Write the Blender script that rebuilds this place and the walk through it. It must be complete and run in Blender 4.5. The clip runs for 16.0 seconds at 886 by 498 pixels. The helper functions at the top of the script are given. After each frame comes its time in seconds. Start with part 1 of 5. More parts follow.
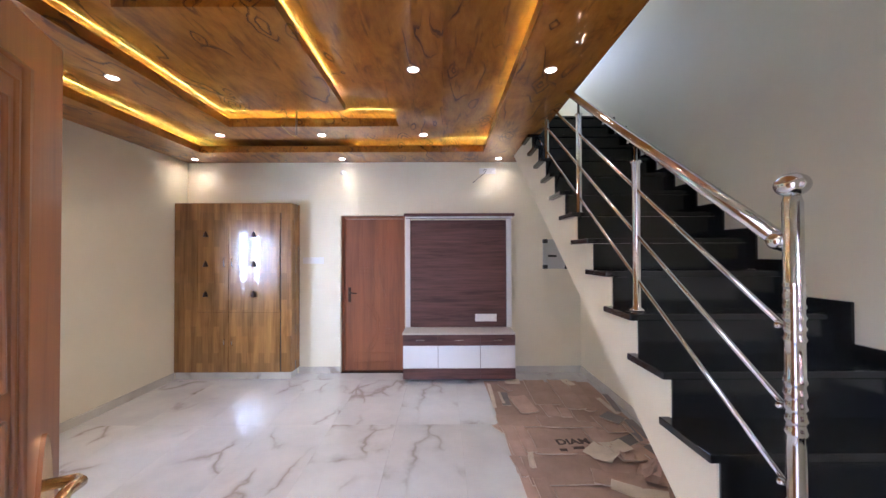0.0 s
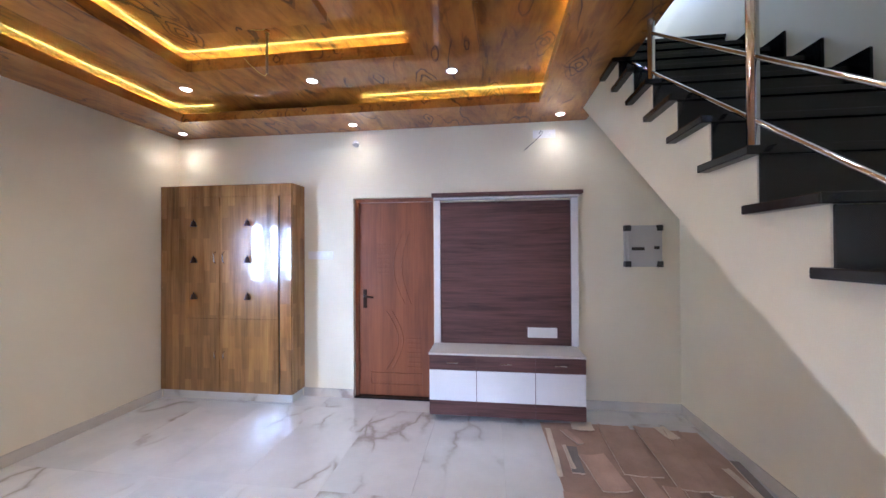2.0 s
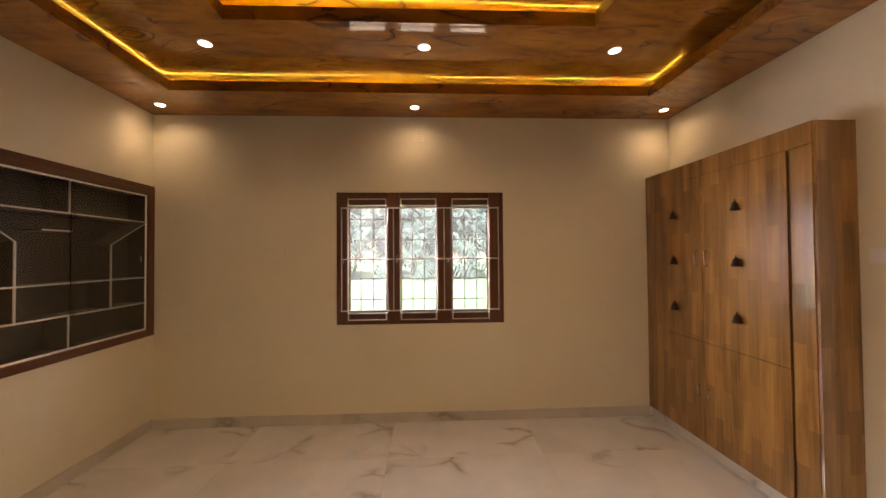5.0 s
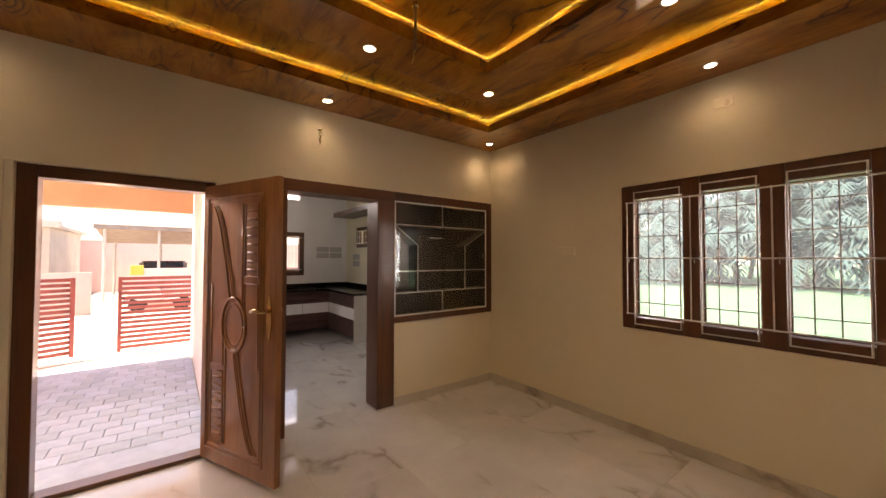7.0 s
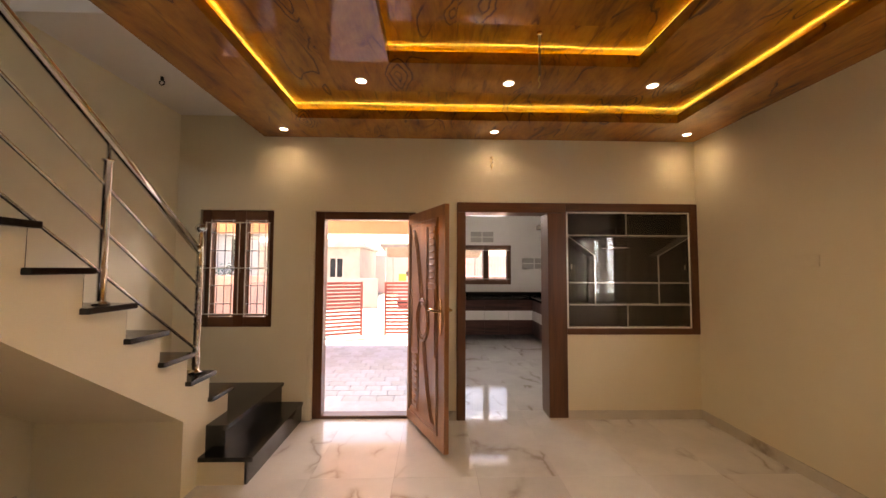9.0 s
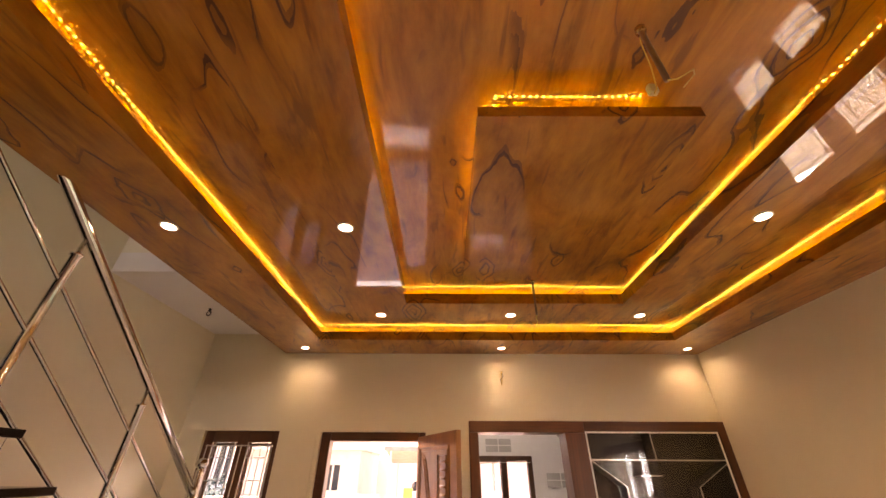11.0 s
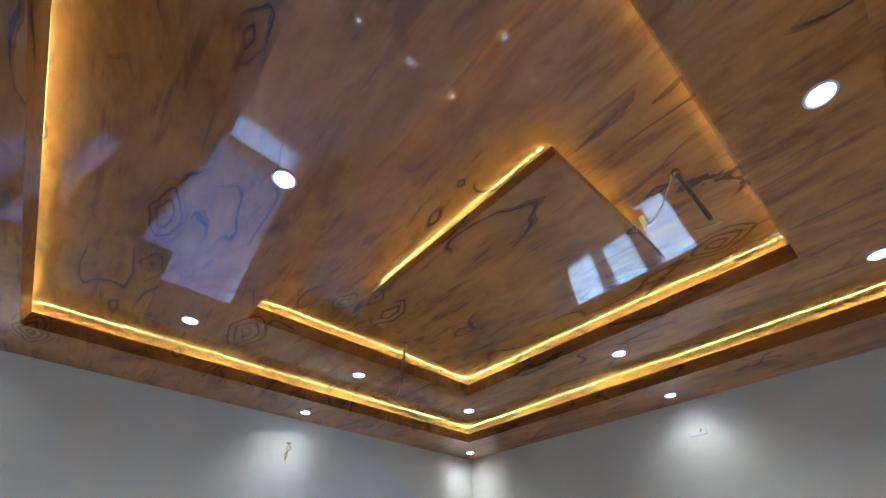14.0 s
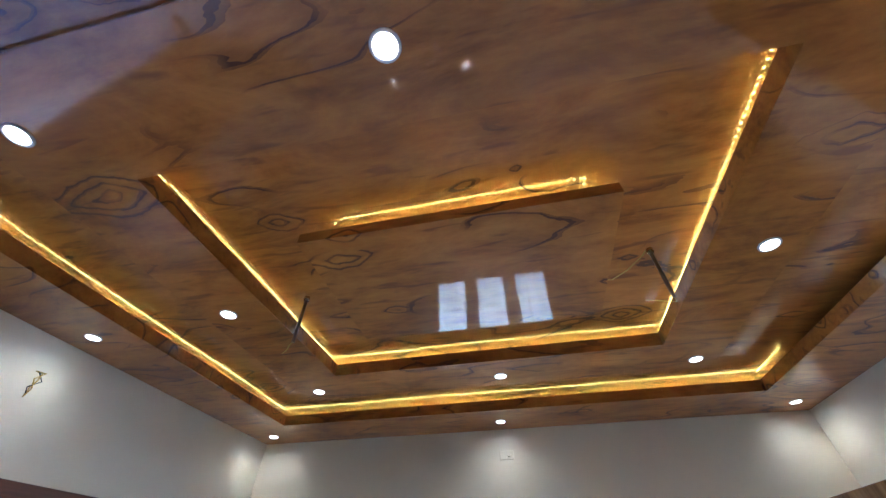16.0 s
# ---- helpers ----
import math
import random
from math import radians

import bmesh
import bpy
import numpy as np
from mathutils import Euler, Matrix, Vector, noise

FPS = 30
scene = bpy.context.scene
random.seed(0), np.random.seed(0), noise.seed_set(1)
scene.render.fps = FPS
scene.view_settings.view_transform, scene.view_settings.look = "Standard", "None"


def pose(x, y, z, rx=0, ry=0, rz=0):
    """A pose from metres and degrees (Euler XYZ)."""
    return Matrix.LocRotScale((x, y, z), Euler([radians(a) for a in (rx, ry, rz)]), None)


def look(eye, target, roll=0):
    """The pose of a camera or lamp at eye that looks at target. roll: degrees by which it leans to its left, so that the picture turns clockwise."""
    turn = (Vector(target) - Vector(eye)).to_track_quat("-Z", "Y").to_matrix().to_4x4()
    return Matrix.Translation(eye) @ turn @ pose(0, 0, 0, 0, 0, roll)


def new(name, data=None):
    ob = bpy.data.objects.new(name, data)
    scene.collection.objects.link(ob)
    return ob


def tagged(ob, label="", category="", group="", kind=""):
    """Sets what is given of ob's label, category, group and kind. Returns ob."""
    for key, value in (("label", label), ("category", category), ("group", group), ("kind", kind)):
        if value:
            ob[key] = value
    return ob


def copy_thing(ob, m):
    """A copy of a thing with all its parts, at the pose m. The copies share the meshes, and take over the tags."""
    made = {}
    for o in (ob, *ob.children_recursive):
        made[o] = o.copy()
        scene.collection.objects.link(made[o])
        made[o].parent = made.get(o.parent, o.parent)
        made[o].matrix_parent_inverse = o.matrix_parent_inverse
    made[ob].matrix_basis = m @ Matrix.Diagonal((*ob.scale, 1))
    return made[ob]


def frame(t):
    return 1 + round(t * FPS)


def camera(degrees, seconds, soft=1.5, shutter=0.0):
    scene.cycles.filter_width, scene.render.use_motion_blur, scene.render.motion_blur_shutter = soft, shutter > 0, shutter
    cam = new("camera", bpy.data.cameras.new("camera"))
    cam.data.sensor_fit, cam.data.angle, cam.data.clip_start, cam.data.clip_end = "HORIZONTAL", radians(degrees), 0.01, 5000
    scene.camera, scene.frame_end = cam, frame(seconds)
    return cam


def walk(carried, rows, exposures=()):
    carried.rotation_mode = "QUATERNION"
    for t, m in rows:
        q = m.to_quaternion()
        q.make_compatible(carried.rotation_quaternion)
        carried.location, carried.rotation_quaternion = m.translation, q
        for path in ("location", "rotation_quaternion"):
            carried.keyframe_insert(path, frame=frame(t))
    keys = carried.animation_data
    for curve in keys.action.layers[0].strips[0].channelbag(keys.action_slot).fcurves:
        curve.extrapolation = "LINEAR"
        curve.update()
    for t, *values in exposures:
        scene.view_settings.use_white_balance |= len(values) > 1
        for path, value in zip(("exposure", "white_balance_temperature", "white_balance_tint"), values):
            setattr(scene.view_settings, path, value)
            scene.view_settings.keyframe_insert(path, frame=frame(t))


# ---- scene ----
cam = camera(102.0, 16.0)
PATH = [
    (0, (0.336, -0.058, 1.601), (0.34, 1.942, 1.627), -0.2),
    (0.5, (0.316, 0.215, 1.552), (0.323, 2.215, 1.57), -0.2),
    (1, (0.309, 0.549, 1.551), (0.33, 2.549, 1.567), -0.3),
    (1.5, (0.352, 0.854, 1.552), (0.327, 2.854, 1.567), -0.3),
    (2, (0.402, 1.113, 1.546), (0.146, 3.097, 1.562), -0.3),
    (2.5, (0.449, 1.324, 1.55), (-0.156, 3.231, 1.566), -0.5),
    (3, (0.482, 1.483, 1.556), (-0.524, 3.212, 1.577), -0.6),
    (3.5, (0.46, 1.719, 1.534), (-0.945, 3.143, 1.554), -0.4),
    (4, (0.364, 1.926, 1.546), (-1.326, 2.995, 1.567), -0.5),
    (4.2, (0.337, 2.029, 1.544), (-1.45, 2.927, 1.565), -0.5),
    (6.3, (0.207, 2.976, 1.523), (-1.438, 1.841, 1.576), -0.1),
    (6.5, (0.207, 3.037, 1.521), (-1.338, 1.767, 1.569), -0.1),
    (7, (0.071, 3.179, 1.503), (-1.133, 1.583, 1.553), 0.1),
    (7.5, (-0.082, 3.299, 1.482), (-0.904, 1.477, 1.556), 0.2),
    (8, (-0.283, 3.412, 1.504), (-0.71, 1.46, 1.572), 0.3),
    (8.2, (-0.326, 3.454, 1.501), (-0.615, 1.476, 1.572), 0.4),
    (10.3, (-0.396, 3.771, 1.627), (-0.371, 1.839, 2.14), 0.3),
    (10.5, (-0.393, 3.794, 1.669), (-0.374, 1.911, 2.345), 0.2),
    (11, (-0.377, 3.867, 1.748), (-0.365, 2.169, 2.804), 0.3),
    (11.5, (-0.346, 3.878, 1.774), (-0.354, 2.306, 3.011), -0.0),
    (12, (-0.287, 3.822, 1.77), (-0.43, 2.276, 3.031), -0.1),
    (12.5, (-0.193, 3.705, 1.788), (-0.525, 2.215, 3.08), 0.0),
    (13, (-0.051, 3.587, 1.802), (-0.601, 2.18, 3.112), 0.1),
    (13.5, (0.117, 3.461, 1.791), (-0.653, 2.191, 3.131), -0.0),
    (14, (0.221, 3.269, 1.79), (-0.74, 2.169, 3.157), -0.0),
    (14.5, (0.277, 3.077, 1.802), (-0.834, 2.132, 3.171), 0.2),
    (15, (0.337, 2.883, 1.806), (-0.915, 2.138, 3.176), 0.3),
    (15.5, (0.392, 2.711, 1.797), (-0.966, 2.18, 3.166), 0.2),
    (16, (0.426, 2.552, 1.791), (-0.993, 2.239, 3.165), 0.3),
]
EXPOSURE = [(0, 3.35, 5700, 23), (1.0, 3.38, 5400, 22), (2.4, 3.25, 5300, 24), (3.0, 2.29, 6300, 28), (3.5, 1.96, 7400, 30), (4.2, 2.25, 10000, 34), (6.5, 2.52, 10100, 32), (7.3, 2.02, 10200, 32), (8.2, 2.46, 10000, 30), (10.5, 2.71, 11400, 39), (11, 3.06, 11400, 42), (11.5, 3.51, 8000, 32), (12, 3.61, 5600, 22), (12.6, 3.26, 4800, 17), (14.5, 3.01, 4350, 11), (16, 2.86, 4700, 15)]
walk(cam, [(t, look(eye, target, roll)) for t, eye, target, roll in PATH], EXPOSURE)

# ---- light: sky, sun, daylight at the openings, exposure ----
world = bpy.data.worlds.new("sky")
scene.world = world
world.use_nodes = True
wn = world.node_tree.nodes
sky = wn.new("ShaderNodeTexSky")
sky.sky_type, sky.sun_disc = "NISHITA", False
sky.sun_elevation, sky.sun_rotation = radians(73), radians(97)
world.node_tree.links.new(sky.outputs[0], wn["Background"].inputs[0])
wn["Background"].inputs[1].default_value = 0.15


def lamp(name, kind, m, power, colour=(1, 1, 1), **more):
    data = bpy.data.lights.new(name, kind)
    data.energy, data.color = power, colour
    for key, value in more.items():
        if key == "size":
            data.size = value
        elif key == "size_y":
            data.shape, data.size_y = "RECTANGLE", value
        elif key == "angle":
            data.angle = value
        elif key == "spot":
            data.spot_size, data.spot_blend = value, 1.0
        elif key == "radius":
            data.shadow_soft_size = value
    ob = new(name, data)
    ob.matrix_world = m
    return ob


# the sun stands high over the stair side of the house
lamp("sun", "SUN", look((4, -0.5, 14), (0, 0, 0)), 5.0, (1, 0.96, 0.89), angle=radians(0.5))
# the sky's light at the openings
DAY = (0.70, 0.84, 1.0)
lamp("skylight_side", "AREA", look((-4.2, 0.5, 1.75), (0.0, 3.6, 1.0)), 82, DAY, size=1.2, size_y=1.6)
lamp("skylight_side", "AREA", look((-4.2, 5.0, 1.7), (0.0, 1.2, 1.1)), 34, DAY, size=1.2, size_y=1.6)
lamp("skylight_porch", "AREA", look((0.5, -1.9, 2.7), (0.1, 1.5, 0.6)), 40, DAY, size=2.6, size_y=0.7)
lamp("skylight_stair", "AREA", look((1.78, 5.75, 4.9), (1.7, 3.0, 2.6)), 2.8, DAY, size=0.8, size_y=1.1)
lamp("skylight_kitchen", "AREA", look((-1.6, -5.3, 2.5), (-1.6, -3.2, 0.6)), 6, DAY, size=1.4, size_y=0.8)


# ---- materials ----
def nodes(name):
    m = bpy.data.materials.new(name)
    m.use_nodes = True
    t = m.node_tree
    return m, t.nodes, t.links, t.nodes["Principled BSDF"]


def ramp(n, l, fac, stops):
    r = n.new("ShaderNodeValToRGB")
    while len(r.color_ramp.elements) < len(stops):
        r.color_ramp.elements.new(0.5)
    for e, (p, c) in zip(r.color_ramp.elements, stops):
        e.position, e.color = p, (*c, 1)
    l.new(fac, r.inputs[0])
    return r.outputs[0]


def coords(n, l, scale, rot=(0, 0, 0)):
    c, mp = n.new("ShaderNodeTexCoord"), n.new("ShaderNodeMapping")
    mp.inputs["Scale"].default_value, mp.inputs["Rotation"].default_value = scale, rot
    l.new(c.outputs["Object"], mp.inputs[0])
    return mp.outputs[0]


def noise_tex(n, l, vec, scale, detail=3, rough=0.5, distort=0.0):
    t = n.new("ShaderNodeTexNoise")
    t.inputs["Scale"].default_value, t.inputs["Detail"].default_value = scale, detail
    t.inputs["Roughness"].default_value, t.inputs["Distortion"].default_value = rough, distort
    l.new(vec, t.inputs["Vector"])
    return t.outputs[0]


def maths(n, l, op, a, b=0.0, clamp=False):
    t = n.new("ShaderNodeMath")
    t.operation, t.use_clamp = op, clamp
    for i, v in enumerate((a, b)):
        if isinstance(v, (int, float)):
            t.inputs[i].default_value = v
        else:
            l.new(v, t.inputs[i])
    return t.outputs[0]


def mix(n, l, fac, a, b, kind="MIX"):
    t = n.new("ShaderNodeMix")
    t.data_type, t.blend_type = "RGBA", kind
    for i, v in ((0, fac), (6, a), (7, b)):
        if isinstance(v, (int, float)):
            t.inputs[i].default_value = v
        elif isinstance(v, tuple):
            t.inputs[i].default_value = (*v, 1)
        else:
            l.new(v, t.inputs[i])
    return t.outputs[2]


def bump(n, l, bsdf, height, strength, distance=0.002):
    b = n.new("ShaderNodeBump")
    b.inputs["Strength"].default_value, b.inputs["Distance"].default_value = strength, distance
    l.new(height, b.inputs["Height"])
    l.new(b.outputs[0], bsdf.inputs["Normal"])


def surf(name, c1, c2, scale=6.0, rough=0.5, metal=0.0, bumps=0.15, fine=120.0, coat=0.0, stretch=(1, 1, 1), vary=0.0, spread=0.08):
    """A plain surface with stains at one scale, grain at another, and a change from piece to piece."""
    m, n, l, b = nodes(name)
    v = coords(n, l, stretch)
    col = ramp(n, l, noise_tex(n, l, v, scale, 4, 0.6), [(0.3, c1), (0.7, c2)])
    grain = noise_tex(n, l, v, fine, 2)
    col = mix(n, l, 0.12, col, grain, "OVERLAY")
    if vary:
        info = n.new("ShaderNodeObjectInfo")
        f = maths(n, l, "MULTIPLY_ADD", info.outputs["Random"], vary)
        n_add = f.node
        n_add.inputs[2].default_value = 1 - vary / 2
        comb = n.new("ShaderNodeCombineColor")
        for i in range(3):
            l.new(f, comb.inputs[i])
        col = mix(n, l, 1.0, col, comb.outputs[0], "MULTIPLY")
    l.new(col, b.inputs["Base Color"])
    rr = maths(n, l, "MULTIPLY_ADD", noise_tex(n, l, v, scale * 2.3, 3), 2 * spread)
    rr.node.inputs[2].default_value = max(0.02, rough - spread)
    l.new(rr, b.inputs["Roughness"])
    b.inputs["Metallic"].default_value, b.inputs["Coat Weight"].default_value = metal, coat
    b.inputs["Coat Roughness"].default_value = 0.05
    if bumps:
        bump(n, l, b, grain, bumps)
    return m


def wood(name, light, dark, axis, scale=1.0, rough=0.35, coat=0.0, blocks=0.0, vary=0.0, contrast=1.0):
    """Straight-grained wood: long streaks along one axis with fine pores."""
    m, n, l, b = nodes(name)
    s = [9.0 * scale] * 3
    s[axis] = 0.7 * scale
    v = coords(n, l, s)
    broad = noise_tex(n, l, v, 1.0, 5, 0.6, 0.4)
    s2 = [70.0 * scale] * 3
    s2[axis] = 2.5 * scale
    fine = noise_tex(n, l, coords(n, l, s2), 1.0, 3, 0.6)
    f = maths(n, l, "ADD", maths(n, l, "MULTIPLY", broad, 0.7), maths(n, l, "MULTIPLY", fine, 0.3))
    mid = tuple(0.55 * a + 0.45 * c for a, c in zip(light, dark))
    w = 0.16 / contrast
    col = ramp(n, l, f, [(0.5 - w, dark), (0.5, mid), (0.5 + w, light)])
    if blocks:
        # upright staves of uneven tone, butted end to end
        sep, com = n.new("ShaderNodeSeparateXYZ"), n.new("ShaderNodeCombineXYZ")
        l.new(coords(n, l, (1, 1, 1)), sep.inputs[0])
        l.new(sep.outputs[2], com.inputs[0]), l.new(maths(n, l, "ADD", sep.outputs[0], sep.outputs[1]), com.inputs[1])
        bt = n.new("ShaderNodeTexBrick")
        bt.offset, bt.offset_frequency, bt.squash = 0.37, 2, 1.0
        for key, value in (("Scale", 1.0), ("Mortar Size", 0.0), ("Brick Width", 0.34), ("Row Height", 0.072), ("Bias", 0.0)):
            bt.inputs[key].default_value = value
        bt.inputs["Color1"].default_value = (1 - blocks, 1 - blocks, 1 - blocks, 1)
        bt.inputs["Color2"].default_value = (1 + blocks, 1 + blocks, 1 + blocks, 1)
        l.new(com.outputs[0], bt.inputs["Vector"])
        col = mix(n, l, 1.0, col, bt.outputs["Color"], "MULTIPLY")
    if vary:
        info = n.new("ShaderNodeObjectInfo")
        hue = n.new("ShaderNodeHueSaturation")
        val = maths(n, l, "MULTIPLY_ADD", info.outputs["Random"], vary)
        val.node.inputs[2].default_value = 1 - vary / 2
        l.new(val, hue.inputs["Value"])
        l.new(col, hue.inputs["Color"])
        col = hue.outputs[0]
    l.new(col, b.inputs["Base Color"])
    b.inputs["Roughness"].default_value, b.inputs["Coat Weight"].default_value, b.inputs["Coat Roughness"].default_value = rough, coat, 0.04
    bump(n, l, b, fine, 0.12, 0.001)
    return m


def ceiling_wood(name, coat=1.0, coat_rough=0.03):
    """Varnished hand-grained panels: drifting brown tones with thin dark rings and loops drawn out along y."""
    m, n, l, b = nodes(name)
    v = coords(n, l, (3.2, 1.0, 3.2))
    low = noise_tex(n, l, v, 0.85, 2, 0.45, 0.25)
    tone = noise_tex(n, l, coords(n, l, (4.5, 1.8, 4.5)), 1.0, 6, 0.66, 0.6)
    streak = noise_tex(n, l, coords(n, l, (40, 7.0, 40)), 1.0, 3, 0.6)
    f = maths(n, l, "ADD", maths(n, l, "MULTIPLY", tone, 0.82), maths(n, l, "MULTIPLY", streak, 0.18))
    col = ramp(n, l, f, [(0.30, (0.15, 0.050, 0.009)), (0.5, (0.39, 0.150, 0.022)), (0.68, (0.54, 0.228, 0.038))])
    # ragged edge shared by all drawn lines
    rag = maths(n, l, "MULTIPLY", maths(n, l, "SUBTRACT", noise_tex(n, l, coords(n, l, (16, 5, 16)), 1.0, 3, 0.65), 0.5), 0.032)
    def rings(value, many, width, soft_width):
        f = maths(n, l, "FRACT", maths(n, l, "MULTIPLY", maths(n, l, "ADD", value, rag), many))
        off = maths(n, l, "ABSOLUTE", maths(n, l, "SUBTRACT", f, 0.5))
        line = maths(n, l, "LESS_THAN", off, width)
        soft = maths(n, l, "MULTIPLY", maths(n, l, "GREATER_THAN", f, 0.5), maths(n, l, "SUBTRACT", 1.0, maths(n, l, "MULTIPLY", off, soft_width), clamp=True))
        return maths(n, l, "ADD", maths(n, l, "MULTIPLY", line, 0.60), maths(n, l, "MULTIPLY", soft, 0.42))
    # long wandering lines, shown only in places
    where = ramp(n, l, noise_tex(n, l, coords(n, l, (1.9, 1.1, 1.9)), 1.3, 2, 0.5), [(0.50, (0, 0, 0)), (0.58, (1, 1, 1))])
    amount = maths(n, l, "MULTIPLY", rings(low, 8.0, 0.055, 3.0), where)
    # drawn loops: teardrops of two or three closed lines, some open on one side
    wob = n.new("ShaderNodeVectorMath")
    wob.operation = "MULTIPLY_ADD"
    nz = n.new("ShaderNodeTexNoise")
    nz.inputs["Scale"].default_value, nz.inputs["Detail"].default_value = 3.5, 4
    l.new(coords(n, l, (1, 1, 1)), nz.inputs["Vector"])
    l.new(nz.outputs["Color"], wob.inputs[0])
    wob.inputs[1].default_value = (0.30, 0.30, 0.30)
    l.new(coords(n, l, (3.5, 1.5, 3.5)), wob.inputs[2])
    knot = n.new("ShaderNodeTexVoronoi")
    knot.distance = "MINKOWSKI"
    knot.inputs["Exponent"].default_value = 1.3
    knot.inputs["Scale"].default_value = 1.0
    l.new(wob.outputs[0], knot.inputs["Vector"])
    pick = n.new("ShaderNodeSeparateColor")
    l.new(knot.outputs["Color"], pick.inputs[0])
    reach = maths(n, l, "MULTIPLY_ADD", pick.outputs[1], 0.24)
    reach.node.inputs[2].default_value = 0.20
    near = maths(n, l, "MULTIPLY", maths(n, l, "LESS_THAN", knot.outputs["Distance"], reach), maths(n, l, "GREATER_THAN", pick.outputs[0], 0.42))
    open_side = ramp(n, l, noise_tex(n, l, coords(n, l, (5, 3, 5)), 1.0, 2), [(0.36, (0.25, 0.25, 0.25)), (0.46, (1, 1, 1))])
    amount = maths(n, l, "MAXIMUM", amount, maths(n, l, "MULTIPLY", maths(n, l, "MULTIPLY", rings(knot.outputs["Distance"], 9.5, 0.15, 2.0), near), open_side))
    # short brush dashes along the grain
    dash = ramp(n, l, noise_tex(n, l, coords(n, l, (22, 3.2, 22)), 1.0, 2, 0.5, 0.4), [(0.60, (0, 0, 0)), (0.70, (0.5, 0.5, 0.5))])
    amount = maths(n, l, "MAXIMUM", amount, dash)
    col = mix(n, l, amount, col, (0.095, 0.036, 0.016))
    l.new(col, b.inputs["Base Color"])
    b.inputs["Roughness"].default_value = 0.40
    b.inputs["Specular IOR Level"].default_value = 0.15
    b.inputs["Coat Weight"].default_value, b.inputs["Coat Roughness"].default_value = coat, coat_rough
    bump(n, l, b, tone, 0.05, 0.004)
    return m


def marble(name, axis_turn=0.0, c1=(0.53, 0.53, 0.54), c2=(0.65, 0.65, 0.64)):
    """Polished white tile with branching grey veins."""
    m, n, l, b = nodes(name)
    v = coords(n, l, (1, 1, 1), (0, 0, axis_turn))
    info = n.new("ShaderNodeObjectInfo")
    shift = n.new("ShaderNodeVectorMath")
    shift.operation = "ADD"
    comb = n.new("ShaderNodeCombineXYZ")
    l.new(maths(n, l, "MULTIPLY", info.outputs["Random"], 37.0), comb.inputs[2])
    l.new(v, shift.inputs[0]), l.new(comb.outputs[0], shift.inputs[1])
    v = shift.outputs[0]
    warp = n.new("ShaderNodeTexNoise")
    warp.inputs["Scale"].default_value, warp.inputs["Detail"].default_value = 2.2, 5
    l.new(v, warp.inputs["Vector"])
    add = n.new("ShaderNodeVectorMath")
    add.operation = "MULTIPLY_ADD"
    l.new(warp.outputs["Color"], add.inputs[0])
    add.inputs[1].default_value = (0.5, 0.5, 0.5)
    l.new(v, add.inputs[2])
    vor = n.new("ShaderNodeTexVoronoi")
    vor.feature = "DISTANCE_TO_EDGE"
    vor.inputs["Scale"].default_value = 1.9
    sc = n.new("ShaderNodeVectorMath")
    sc.operation = "MULTIPLY"
    sc.inputs[1].default_value = (1.35, 0.6, 1)
    l.new(add.outputs[0], sc.inputs[0]), l.new(sc.outputs[0], vor.inputs["Vector"])
    vein = ramp(n, l, vor.outputs[0], [(0.0, (0.8, 0.8, 0.8)), (0.014, (0.6, 0.6, 0.6)), (0.05, (0.2, 0.2, 0.2)), (0.13, (0, 0, 0))])
    gate = ramp(n, l, noise_tex(n, l, v, 1.7, 2), [(0.52, (0, 0, 0)), (0.64, (1, 1, 1))])
    cloud = ramp(n, l, noise_tex(n, l, v, 2.0, 5, 0.6), [(0.3, c1), (0.7, c2)])
    amount = maths(n, l, "MULTIPLY", maths(n, l, "MULTIPLY", vein, gate), 0.95)
    l.new(mix(n, l, amount, cloud, (0.27, 0.22, 0.18)), b.inputs["Base Color"])
    rr = maths(n, l, "MULTIPLY_ADD", noise_tex(n, l, v, 5.0, 3), 0.07)
    rr.node.inputs[2].default_value = 0.045
    b.inputs["Coat Weight"].default_value, b.inputs["Coat Roughness"].default_value = 0.6, 0.045
    l.new(rr, b.inputs["Roughness"])
    return m


def glow(name, colour, strength):
    m, n, l, b = nodes(name)
    b.inputs["Base Color"].default_value = (*colour, 1)
    b.inputs["Emission Color"].default_value, b.inputs["Emission Strength"].default_value = (*colour, 1), strength
    return m


def glass(name, tint=(1, 1, 1), rough=0.0):
    m, n, l, b = nodes(name)
    b.inputs["Base Color"].default_value = (*tint, 1)
    b.inputs["Transmission Weight"].default_value, b.inputs["Roughness"].default_value, b.inputs["IOR"].default_value = 1.0, rough, 1.45
    return m


PAINT = surf("cream_paint", (0.76, 0.71, 0.55), (0.81, 0.76, 0.60), 1.4, 0.55, 0, 0.12, 220)
WHITE_PAINT = surf("white_paint", (0.76, 0.75, 0.73), (0.81, 0.80, 0.78), 1.6, 0.6, 0, 0.12, 200)
PEACH = surf("peach_paint", (0.74, 0.42, 0.27), (0.80, 0.48, 0.32), 1.8, 0.7, 0, 0.1)
CEIL = ceiling_wood("varnished_ceiling_wood")
TILE = marble("marble_tile")
SKIRT = marble("marble_skirting", 0.0, (0.56, 0.53, 0.47), (0.68, 0.65, 0.58))
GRANITE = surf("black_granite", (0.005, 0.005, 0.0055), (0.010, 0.010, 0.0105), 30, 0.16, 0, 0.05, 400, vary=0.3)
